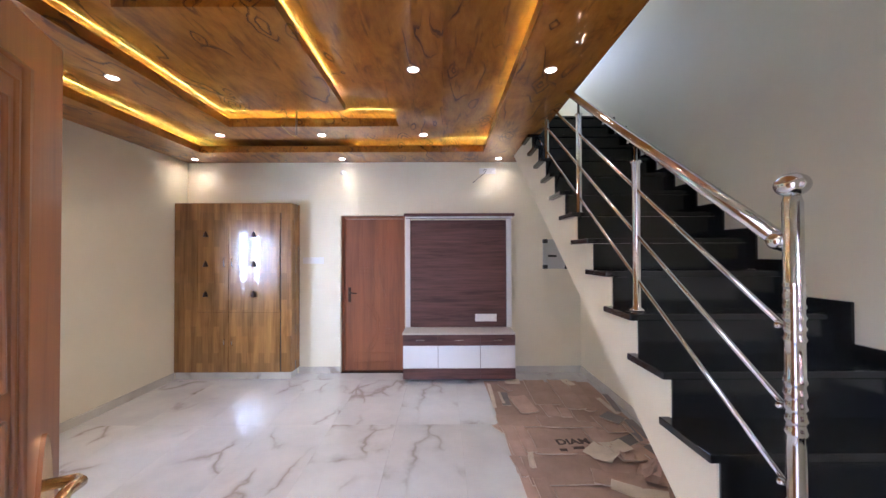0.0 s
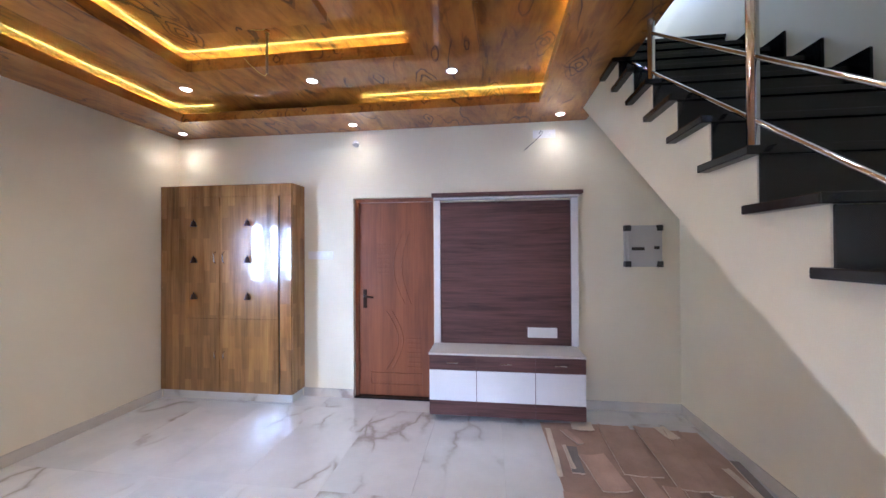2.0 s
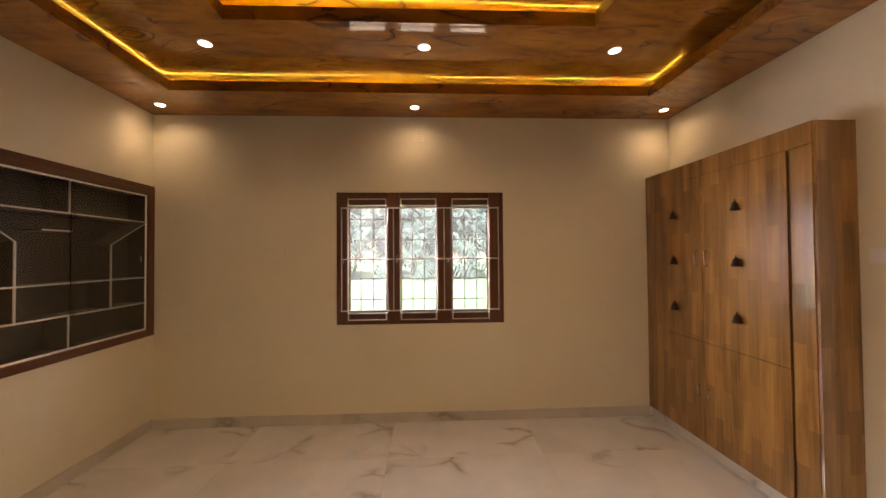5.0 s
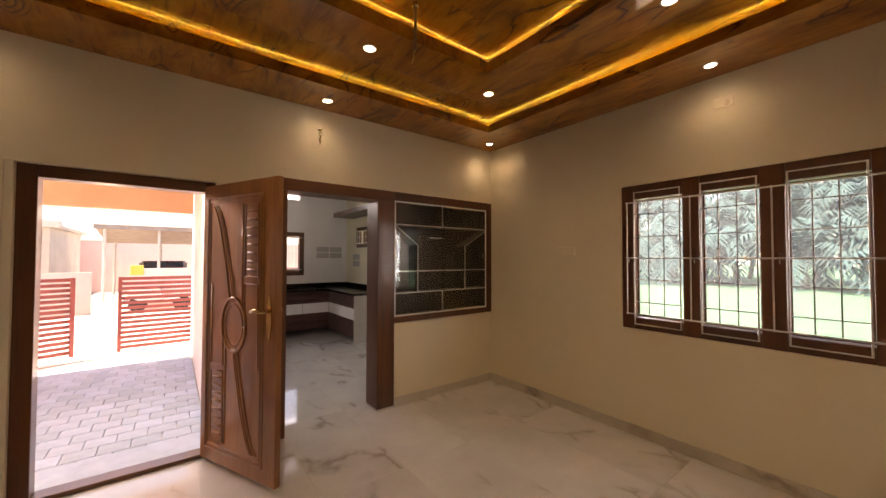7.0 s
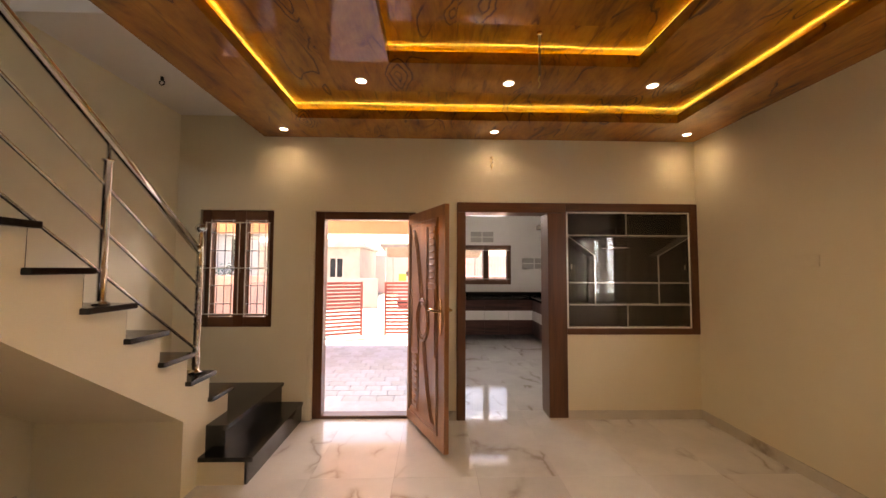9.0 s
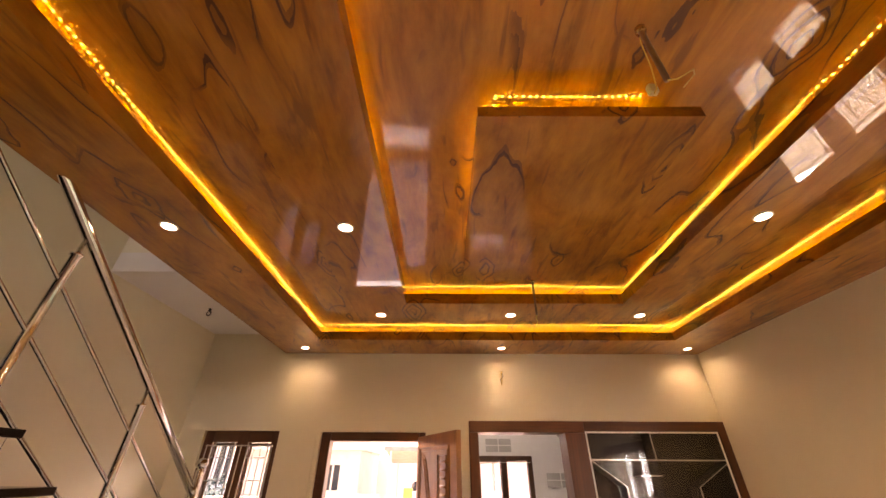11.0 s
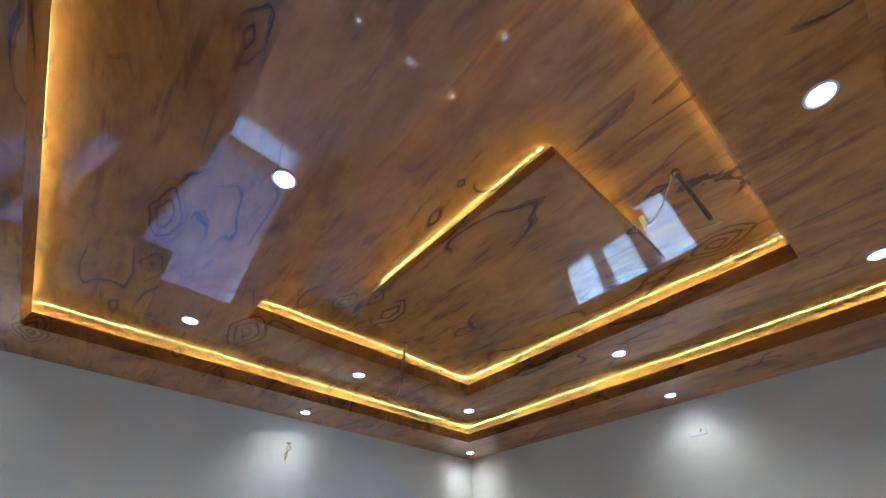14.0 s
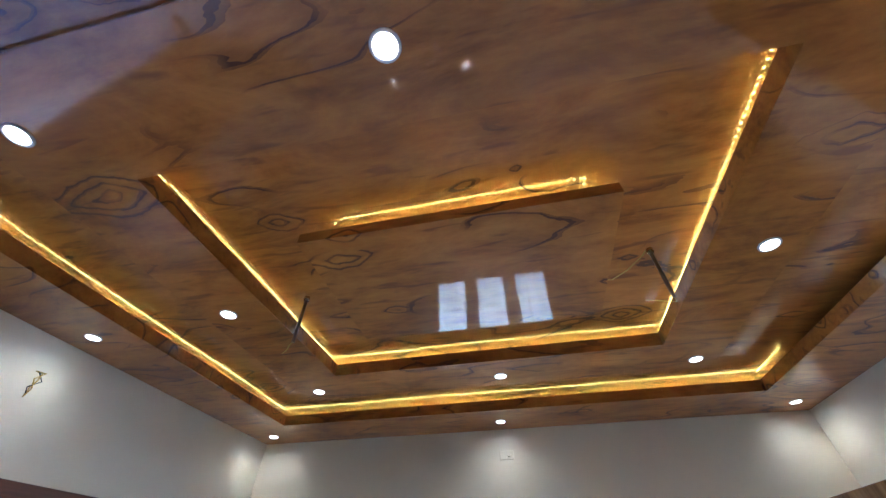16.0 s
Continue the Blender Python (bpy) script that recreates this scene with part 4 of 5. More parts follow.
# ---- entrance: frame and open leaf ----
fr = thing("door_frame_2", "dark stained teak frame of the entrance", "door frame", kind="structure")
FY0, FY1 = -0.205, -0.085
part("jamb", boxes((0.74, 0.83, FY0, FY1, 0.001, 2.078), bevel=0.005), TEAK, fr)
part("jamb", boxes((-0.188, -0.125, FY0, FY1, 0.001, 2.078), bevel=0.005), TEAK, fr)
part("head", boxes((-0.124, 0.739, FY0, FY1, 2.0, 2.078), bevel=0.005), TEAK_X, fr)
part("threshold", boxes((-0.124, 0.739, FY0, FY1, 0.0, 0.03), bevel=0.005), TEAK_X, fr)
structure("trim_entrance", boxes((0.832, 0.868, FY0, YF - 0.002, 0.001, 2.078)), PAINT, "cream plaster beside the entrance frame")

LW, LH, LT = 0.83, 2.0, 0.042
ang = 115
leaf = thing("door_2", "open carved teak entrance door leaf with brass handle", "door", pose(-0.135, -0.06, 0.035, 0, 0, ang), kind="structure")
part("leaf", boxes((0, LW, -LT / 2, LT / 2, 0, LH), bevel=0.004), TEAK_DOOR, leaf)
for side in (-1, 1):
    y = side * (LT / 2)
    def mould(pts, r=0.009):
        part("carving", tube(bmesh.new(), [(x, y, z) for x, z in pts], r, 8), TEAK_DOOR, leaf, "", True)
    mould([(0.07, 0.10), (0.70, 0.10), (0.70, 1.90), (0.07, 1.90), (0.07, 0.10)], 0.011)
    mould([(0.095, 0.13), (0.675, 0.13), (0.675, 1.87), (0.095, 1.87), (0.095, 0.13)], 0.007)
    mould([(0.385 + 0.135 * math.cos(math.pi * k / 12), 1.0 + 0.185 * math.sin(math.pi * k / 12)) for k in range(25)], 0.013)
    mould([(0.385 + 0.098 * math.cos(math.pi * k / 12), 1.0 + 0.14 * math.sin(math.pi * k / 12)) for k in range(25)], 0.007)
    # the field below the oval is the field above it turned half round
    for turn in (False, True):
        def at(x, z):
            return (0.77 - x, 2.0 - z) if turn else (x, z)
        for off in (0.0, 0.035, 0.055):
            mould([at(0.125 + off + 0.215 * (k / 16) ** 0.62, 1.84 - 0.68 * k / 16) for k in range(17)], 0.008)
        mould([at(0.475, 1.84), at(0.475, 1.15)], 0.008)
        mould([at(0.505, 1.34), at(0.645, 1.34), at(0.645, 1.83), at(0.505, 1.83), at(0.505, 1.34)], 0.008)
        mould([at(0.505, 1.10), at(0.505, 1.29), at(0.645, 1.29), at(0.645, 0.72)], 0.008)
        for k in range(8):
            x, z = at(0.575, 1.385 + k * 0.057)
            part("carving", boxes((x - 0.052, x + 0.052, y - 0.009, y + 0.009, z - 0.011, z + 0.011), bevel=0.008), TEAK_DOOR, leaf, "", True)
    outline = [(0.765 + 0.026 * math.cos(a) * (1 - 0.35 * abs(math.sin(a))), 1.07 + 0.15 * math.sin(a)) for a in [2 * math.pi * k / 24 for k in range(24)]]
    hp = part("handle_plate", prism(bmesh.new(), outline, min(y, y + side * 0.008), max(y, y + side * 0.008), "y"), BRASS, leaf, "cast brass handle plate")
    part("lever", tube(bmesh.new(), [(0.765, y + side * 0.004, 1.12), (0.765, y + side * 0.05, 1.12), (0.75, y + side * 0.062, 1.12), (0.70, y + side * 0.06, 1.13), (0.65, y + side * 0.058, 1.115)], 0.011, 10), BRASS, hp, "curved brass lever", True)
for z in (0.25, 1.0, 1.75):
    part("hinge", rod(bmesh.new(), (-0.008, 0, z), (-0.008, 0, z + 0.10), 0.009, 12), STEEL, leaf)

# ---- opening to the kitchen and the glazed shelf beside it ----
fr = thing("door_frame_3", "dark teak surround of the kitchen opening", "door frame", kind="structure")
part("jamb", boxes((-0.70, -0.612, YF - 0.228, YF + 0.018, 0.001, 2.075), bevel=0.005), TEAK, fr)
part("post", boxes((-1.73, -1.54, YF - 0.228, YF + 0.018, 0.02, 2.075), bevel=0.005), TEAK, fr, "broad dark teak post")
part("plinth", boxes((-1.725, -1.545, YF - 0.226, YF + 0.016, 0.001, 0.019)), SKIRT, fr, "white marble foot")
part("head", boxes((-1.73, -0.612, YF - 0.228, YF + 0.018, 2.077, 2.178), bevel=0.005), TEAK_X, fr)
sh = thing("crockery_shelf", "dark built-in crockery shelf behind smoked glass doors", "shelf", Matrix.Translation((XL, YF, 0.84)))
SW, SH2 = 1.367, 1.34
part("frame", boxes((0.002, 0.075, -0.02, 0.018, 0.002, SH2 - 0.002), bevel=0.004), TEAK, sh)
part("frame", boxes((0.077, SW, -0.02, 0.018, 0.002, 0.06), bevel=0.004), TEAK_X, sh)
part("frame", boxes((0.077, SW, -0.02, 0.018, SH2 - 0.085, SH2 - 0.002), bevel=0.004), TEAK_X, sh)
part("back_board", boxes((0.002, SW, -0.228, -0.215, 0.002, SH2 - 0.002)), DARKBACK, sh)
part("side_board", boxes((0.002, 0.015, -0.214, -0.021, 0.002, SH2 - 0.002)), DARKBACK, sh)
part("side_board", boxes((SW - 0.013, SW, -0.214, -0.021, 0.002, SH2 - 0.002)), DARKBACK, sh)
part("base_board", boxes((0.016, SW - 0.014, -0.214, -0.021, 0.002, 0.055)), DARKBACK, sh)
part("base_board", boxes((0.016, SW - 0.014, -0.214, -0.021, SH2 - 0.08, SH2 - 0.002)), DARKBACK, sh)
T = 0.011
A0, A1, B0, B1 = 0.078, SW - 0.004, 0.064, SH2 - 0.09
def board(x0, x1, z0, z1):
    """A shelf or divider with a white front edge."""
    part("board", boxes((x0, x1, -0.213, -0.045, z0, z1)), DARKBACK, sh)
    part("edging", boxes((x0, x1, -0.044, -0.036, z0, z1)), PLASTIC, sh, "white edging strip")
za, zb, zc = B0 + 0.195 * (B1 - B0), B0 + 0.385 * (B1 - B0), B0 + 0.80 * (B1 - B0)
for z in (za, zb, zc):
    board(0.016, SW - 0.014, z - T / 2, z + T / 2)
xm = (A0 + A1) / 2
board(xm - T / 2, xm + T / 2, zc + T / 2, SH2 - 0.081)
board(xm - T / 2, xm + T / 2, 0.056, za - T / 2)
xr, xq = A0 + 0.24 * (A1 - A0), A0 + 0.76 * (A1 - A0)
for x in (xr, xq):
    board(x - T / 2, x + T / 2, za + T / 2, zb - T / 2)
board(xr - T / 2, xr + T / 2, zb + T / 2, zb + 0.28)
board(xq - T / 2, xq + T / 2, zb + T / 2, zb + 0.28)
for xa, xb in ((xr, 0.03), (xq, SW - 0.03)):
    bm = prism(bmesh.new(), [(xa - T / 2, zb + 0.28), (xa + T / 2, zb + 0.28), (xb + T / 2, zc - T / 2), (xb - T / 2, zc - T / 2)], -0.213, -0.045, "y")
    part("board", bm, DARKBACK, sh)
    bm = prism(bmesh.new(), [(xa - T / 2, zb + 0.28), (xa + T / 2, zb + 0.28), (xb + T / 2, zc - T / 2), (xb - T / 2, zc - T / 2)], -0.044, -0.036, "y")
    part("edging", bm, PLASTIC, sh, "white edging strip")
board(xm - 0.02, xm + 0.18, zb + 0.36, zb + 0.36 + T)
for r in ((A0, A1, -0.003, 0.004, B0, B0 + 0.014), (A0, A1, -0.003, 0.004, B1 - 0.014, B1), (A0, A0 + 0.014, -0.003, 0.004, B0 + 0.015, B1 - 0.015), (A1 - 0.014, A1, -0.003, 0.004, B0 + 0.015, B1 - 0.015)):
    part("track", boxes(r), PLASTIC, sh, "white door track")
for x0, x1, y in ((A0 + 0.002, xm + 0.02, -0.008), (xm - 0.02, A1 - 0.002, -0.016)):
    p = part("glass_door", boxes((x0, x1, y - 0.0025, y + 0.0025, B0 + 0.002, B1 - 0.002)), SMOKED, sh, "sliding glass door")
    p.visible_shadow = False
    hx = A0 + 0.055 if x0 < xm - 0.1 else A1 - 0.055
    part("finger_pull", boxes((hx - 0.008, hx + 0.008, y + 0.003, y + 0.006, 0.66, 0.71), bevel=0.001), STEEL, p, "small steel finger pull")

# ---- kitchen ----
kit = thing("kitchen_counter", "L-shaped kitchen counter with dark and white laminate fronts", "kitchen counter")
part("worktop", prism(bmesh.new(), [(XL + 0.002, YK + 0.002), (-0.43, YK + 0.002), (-0.43, -4.08), (-2.46, -4.08), (-2.46, -2.80), (XL + 0.002, -2.80)], 0.83, 0.87, "z"), GRANITE, kit, "polished black granite worktop")
part("splash", boxes((XL + 0.002, -0.43, YK + 0.002, YK + 0.02, 0.871, 0.96)), GRANITE, kit, "low black granite upstand")
part("splash", boxes((XL + 0.002, XL + 0.02, YK + 0.022, -2.80, 0.871, 0.96)), GRANITE, kit, "low black granite upstand")
part("body", boxes((XL + 0.002, -0.43, YK + 0.002, -4.14, 0.08, 0.828)), DARKBACK, kit)
part("body", boxes((XL + 0.002, -2.52, -4.139, -2.84, 0.08, 0.828)), DARKBACK, kit)
for za, zb, mt in ((0.60, 0.825, WENGE), (0.40, 0.597, GLOSSWHITE), (0.085, 0.397, WENGE)):
    for k in range(4):
        xa = -2.50 + k * 0.517
        part("front", boxes((xa, xa + 0.514, -4.139, -4.12, za, zb), bevel=0.002), mt, kit)
    for k in range(3):
        ya = -4.115 + k * 0.424
        part("front", boxes((-2.519, -2.50, ya, ya + 0.421, za, zb), bevel=0.002), mt, kit)
part("end_panel", boxes((XL + 0.004, -2.50, -2.839, -2.82, 0.0, 0.828)), GREYTOP, kit, "grey end panel")
for x, z, w, label in ((-1.77, 2.10, 0.55, "jali"), (-3.0, 1.49, 0.58, "jali")):
    v = thing("wall_vent", "four-hole grey masonry vent in the kitchen wall", "vent", Matrix.Translation((x, YK, z)), "kitchen vents")
    for i in range(2):
        for j in range(2):
            a, b = i * w / 2 + 0.01, j * 0.13 + 0.008
            part("hole", boxes((a, a + w / 2 - 0.02, 0.001, 0.006, b, b + 0.112), bevel=0.002), CONCRETE, v)
v = thing("wall_vent", "four-hole grey masonry vent in the kitchen wall", "vent", pose(XL, -4.3, 1.32, 0, 0, 0), "kitchen vents")
for j in range(2):
    part("hole", boxes((0.001, 0.006, 0.0, 0.35, j * 0.14, j * 0.14 + 0.12), bevel=0.002), CONCRETE, v)
lo = thing("loft_shelf", "brown wooden shelf high on the kitchen wall", "shelf", Matrix.Translation((XL, -4.3, 2.36)))
part("board", boxes((0.001, 0.45, 0, 2.1, 0, 0.09), bevel=0.004), TEAK_Y, lo)
beam = structure("trim_kitchen_beam", boxes((XL, -0.42, -1.75, -1.55, 2.62, SLAB - 0.052)), WHITE_PAINT, "white beam across the kitchen ceiling")
window("window_4", "small dark wooden kitchen ventilator", pose(XL - 0.004, -4.15, 1.72, 0, 0, 90), 0.70, 0.43, [(0.07, 0.32), (0.38, 0.63)], 0.06, 0.37, 2, (0.5,), False)


# ---- offcuts and cardboard on the floor under the stairs ----
rng = random.Random(4)
def sheet(name, label, x, y, turn, w, l, z, material, tilt=0.0, t=0.005, bend=0.0):
    bm = bmesh.new()
    nx, ny = 5, 3
    grid = {}
    for i in range(nx + 1):
        for j in range(ny + 1):
            u, v = w * (i / nx - 0.5), l * (j / ny - 0.5)
            jag = 0.004 * math.sin(9 * i + 5 * j + x * 31) if i in (0, nx) or j in (0, ny) else 0
            up = bend * ((2 * i / nx - 1) ** 2) + 0.002 * math.sin(i * 2.3 + j * 3.1 + y * 9)
            grid[i, j] = (u + jag, v + jag * 0.7, max(0, up))
    lo = {k: bm.verts.new(p) for k, p in grid.items()}
    hi = {k: bm.verts.new((p[0], p[1], p[2] + t)) for k, p in grid.items()}
    for i in range(nx):
        for j in range(ny):
            bm.faces.new((lo[i, j], lo[i, j + 1], lo[i + 1, j + 1], lo[i + 1, j]))
            bm.faces.new((hi[i, j], hi[i + 1, j], hi[i + 1, j + 1], hi[i, j + 1]))
    for a, b in [((i, 0), (i + 1, 0)) for i in range(nx)] + [((i + 1, ny), (i, ny)) for i in range(nx)] + [((0, j + 1), (0, j)) for j in range(ny)] + [((nx, j), (nx, j + 1)) for j in range(ny)]:
        bm.faces.new((lo[a], lo[b], hi[b], hi[a])).material_index = 1
    ob = single(name, bm, material, label, "cardboard", pose(x, y, z, tilt, 0, turn), "offcuts on the floor")
    ob.data.materials.append(CARD_EDGE)
    return ob


# flat base sheets
for x, y, tn, w, l in ((1.20, 2.10, 1, 0.62, 0.95), (1.45, 2.95, -1, 1.14, 0.80), (1.17, 3.88, 2, 0.62, 1.15), (1.80, 3.80, 0, 0.66, 1.2), (1.80, 2.2, 3, 0.50, 0.8)):
    sheet("cardboard_sheet", "flattened brown cardboard sheet on the marble floor", x, y, tn, w, l, 0.001, CARD)
STRIP = ("cardboard_strip", "torn brown cardboard strip on flattened boxes", CARD)
PANEL = ("cardboard_box", "flattened brown cardboard box with pale cut edges", CARD)
SCRAP = ("paper_scrap", "pale torn paper scrap on flattened cardboard", CARD_PALE)
OFFCUT = ("board_offcut", "grey-brown laminate board offcut on the cardboard", CARD_GREY)
# panels, strips and scraps lying over them: x, y, turn, width, length, height, tilt, bend
for kind, x, y, tn, w, l, z, tilt, bend in (
        (PANEL, 1.33, 3.01, 1, 0.48, 0.29, 0.016, 0.8, 0.004), (STRIP, 1.23, 2.815, 0, 0.32, 0.085, 0.020, 0, 0.006), (STRIP, 1.645, 3.03, -1, 0.13, 0.33, 0.022, -1.2, 0.008),
        (STRIP, 0.93, 2.99, 4, 0.11, 0.48, 0.020, 1.0, 0.006), (STRIP, 1.03, 3.01, 1, 0.09, 0.44, 0.024, -0.8, 0.005), (PANEL, 1.46, 3.30, -2, 0.46, 0.21, 0.026, 1.6, 0.010),
        (PANEL, 1.04, 3.34, -2, 0.38, 0.24, 0.018, -1.0, 0.006), (PANEL, 1.17, 3.71, 9, 0.19, 0.40, 0.020, 1.0, 0.010), (PANEL, 1.44, 4.05, -2, 0.25, 0.70, 0.018, 0.6, 0.008),
        (PANEL, 1.70, 3.98, -3, 0.20, 0.84, 0.024, -0.5, 0.010), (STRIP, 1.86, 3.95, -6, 0.12, 0.82, 0.020, 0.5, 0.010), (STRIP, 1.53, 3.47, -3, 0.10, 0.19, 0.036, 2.0, 0.006),
        (STRIP, 1.40, 3.52, 6, 0.13, 0.26, 0.030, 1.5, 0.010), (STRIP, 1.64, 3.42, -5, 0.08, 0.26, 0.030, -1.0, 0.004), (SCRAP, 2.02, 3.64, 5, 0.05, 0.37, 0.034, 1.0, 0.006),
        (OFFCUT, 1.94, 3.35, 41, 0.17, 0.18, 0.040, 2.0, 0.0), (PANEL, 1.86, 3.27, 4, 0.17, 0.32, 0.020, 0, 0.004), (OFFCUT, 2.10, 3.71, -8, 0.06, 0.45, 0.030, 0, 0.0),
        (OFFCUT, 2.06, 3.15, -6, 0.09, 0.35, 0.028, 1.0, 0.0), (STRIP, 2.00, 3.08, -2, 0.08, 0.36, 0.024, -1.5, 0.010), (SCRAP, 1.58, 2.76, -44, 0.22, 0.20, 0.036, 2.0, 0.018),
        (SCRAP, 1.72, 2.84, 14, 0.20, 0.17, 0.040, -2.0, 0.016), (PANEL, 1.82, 2.77, 8, 0.28, 0.20, 0.024, 1.5, 0.012), (STRIP, 1.75, 2.69, -4, 0.10, 0.10, 0.046, 2.0, 0.006),
        (OFFCUT, 2.03, 2.80, 10, 0.14, 0.17, 0.026, 0, 0.0), (SCRAP, 1.01, 2.69, -8, 0.045, 0.21, 0.030, 1.0, 0.008), (STRIP, 0.90, 2.62, 8, 0.06, 0.26, 0.020, 0, 0.004),
        (PANEL, 1.22, 2.58, 2, 0.56, 0.34, 0.014, 0.6, 0.006), (SCRAP, 0.88, 3.96, -2, 0.04, 0.66, 0.024, 0.5, 0.004), (OFFCUT, 1.01, 3.84, -4, 0.08, 0.34, 0.024, 0, 0.0),
        (SCRAP, 0.97, 3.86, 3, 0.03, 0.30, 0.036, 1.0, 0.004), (SCRAP, 1.19, 4.37, -2, 0.18, 0.15, 0.024, 0, 0.006), (STRIP, 1.06, 4.16, 24, 0.06, 0.22, 0.026, 2.0, 0.006),
        (OFFCUT, 1.90, 2.96, 28, 0.30, 0.12, 0.030, 1.0, 0.0), (STRIP, 1.98, 2.60, 14, 0.10, 0.30, 0.026, 0, 0.008), (STRIP, 1.55, 2.44, -12, 0.34, 0.16, 0.026, 1.5, 0.014),
        (SCRAP, 1.62, 2.30, -24, 0.34, 0.12, 0.036, 1.5, 0.014), (PANEL, 1.30, 2.18, -4, 0.46, 0.34, 0.018, 0, 0.006), (STRIP, 1.02, 2.22, 3, 0.10, 0.50, 0.020, 0, 0.006),
        (STRIP, 1.75, 2.10, -30, 0.10, 0.50, 0.028, 1.0, 0.010), (SCRAP, 1.84, 4.30, 10, 0.10, 0.20, 0.036, 0, 0.008), (STRIP, 0.85, 3.22, 30, 0.07, 0.14, 0.004, 3.0, 0.010)):
    sheet(kind[0], kind[1], x, y, tn, w, l, z, kind[2], tilt, 0.009 if kind is not SCRAP else 0.003, bend)
# a crumpled brown paper bag among them
bm = bmesh.new()
vs = [[bm.verts.new(((0.15 + 0.02 * math.sin(3 * a + 5 * k)) * (1 - 0.28 * k) * math.cos(a), (0.13 + 0.02 * math.cos(4 * a + 3 * k)) * (1 - 0.28 * k) * math.sin(a), 0.035 * k + 0.012 * math.sin(5 * a + 2 * k) * (k > 0))) for a in [2 * math.pi * q / 16 for q in range(16)]] for k in range(4)]
for ra, rb in zip(vs, vs[1:]):
    for q in range(16):
        bm.faces.new((ra[q], ra[(q + 1) % 16], rb[(q + 1) % 16], rb[q]))
bm.faces.new(vs[0]), bm.faces.new(vs[-1])
single("paper_bag", bm, CARD, "crumpled dark brown paper bag on the cardboard", "bag", pose(1.86, 2.50, 0.03, 0, 0, 20), "offcuts on the floor")
# the stencilled word on one box
tc = bpy.data.curves.new("box_word", "FONT")
tc.body, tc.size, tc.align_x, tc.extrude = "DIAM", 0.115, "CENTER", 0.0004
tc.offset = 0.004
tc.materials.append(INK)
word = new("box_word", tc)
me = bpy.data.meshes.new_from_object(word)
bpy.data.objects.remove(word)
tagged(new("printed_word", me), "word DIAM stencilled in brown ink on cardboard", "lettering").matrix_world = pose(1.42, 2.915, 0.0305, 0, 0, 4)
for k, (x, y, w) in enumerate(((1.30, 2.82, 0.06), (1.43, 2.85, 0.10), (1.53, 2.86, 0.05))):
    single("printed_mark", boxes((-w / 2, w / 2, -0.02, 0.02, 0, 0.0006)), INK, "smudged brown printed mark on cardboard", "lettering", pose(x, y, 0.0335, 0, 0, 3))

# ---- outside: porch, gate, lane, neighbours, field ----
ZG = -0.16
structure("ground", boxes((-400, 400, -400, 400, -0.9, ZG - 0.06)), SOIL, "sandy ground reaching the horizon")
structure("field", boxes((-120, -7.5, -60, 90, ZG - 0.059, ZG - 0.02)), FIELD, "green field beside the house")
structure("porch_bed", boxes((-0.22, 3.2, -5.0, YF - 0.232, ZG - 0.059, ZG - 0.03)), CONCRETE, "concrete bed of the porch paving")
structure("porch_step", boxes((-0.19, 0.87, -0.62, YF - 0.232, ZG - 0.029, -0.02), bevel=0.004), PAVER, "low grey step at the entrance")
structure("porch_roof", boxes((-0.20, 6.5, -4.35, YF - 0.232, 2.78, 2.95)), PEACH, "peach painted porch ceiling slab")
structure("porch_beam", boxes((-0.20, 6.5, -4.35, -4.12, 2.24, 2.778)), PEACH, "peach painted porch beam")
structure("porch_column", boxes((6.2, 6.5, -4.35, -4.12, ZG - 0.03, 2.238)), PEACH, "peach painted porch column")
structure("porch_side_wall", boxes((3.15, 3.3, -4.1, YF - 0.232, ZG - 0.03, 1.2)), PINK, "low pink porch wall")
structure("lane", boxes((-30, 30, -11.5, -5.1, ZG - 0.059, ZG - 0.035)), CONCRETE, "pale concrete lane")


def gate(m, w, label):
    ob = thing("metal_gate", label, "gate", m, "gate leaves")
    part("gate_post", boxes((0, 0.05, -0.02, 0.02, 0.05, 1.33)), GATE, ob)
    part("gate_post", boxes((w - 0.05, w, -0.02, 0.02, 0.05, 1.33)), GATE, ob)
    for k in range(15):
        z = 0.09 + k * 0.084
        part("slat", boxes((0.0, w, -0.032, -0.021, z, z + 0.056)), GATE, ob)
    return ob


gate(pose(1.33, -5.12, ZG, 0, 0, 24), 1.2, "red slatted steel gate leaf, half open")
gate(pose(-0.52, -5.12, ZG, 0, 0, 2), 1.32, "red slatted steel gate leaf, half open")
structure("compound_wall", boxes((2.5, 5.5, -5.3, -5.1, ZG - 0.05, 1.3), (-6.0, -0.66, -5.3, -5.1, ZG - 0.05, 1.3)), PINK, "pink painted compound wall")

house = thing("neighbour_house", "pale single-storey neighbour house across the lane", "house", Matrix.Translation((4.0, -18.0, ZG)))
part("wall", slab_with_holes("y", 0, 0.25, 0, 8.0, 0, 2.85, [(0.95, 1.85, 1.1, 2.2), (3.2, 4.2, 0.0, 2.2)]), HOUSE, house, "greyish weathered wall")
part("side_wall", boxes((0, 0.25, -6, -0.002, 0, 2.85)), HOUSE, house)
bm = bmesh.new()
top = [(-0.3 + 8.6 * k / 30, 3.12 + 0.22 * math.sin(min(1, k / 12) * math.pi) ** 2) for k in range(31)]
prism(bm, [(-0.3, 2.86), *top, (8.3, 2.86)], -0.1, 0.55, "y")
part("parapet", bm, CONCRETE, house, "curved grey parapet")
part("roof", boxes((-0.2, 8.2, -6.2, -0.102, 2.86, 3.0)), HOUSE, house, "flat concrete roof")
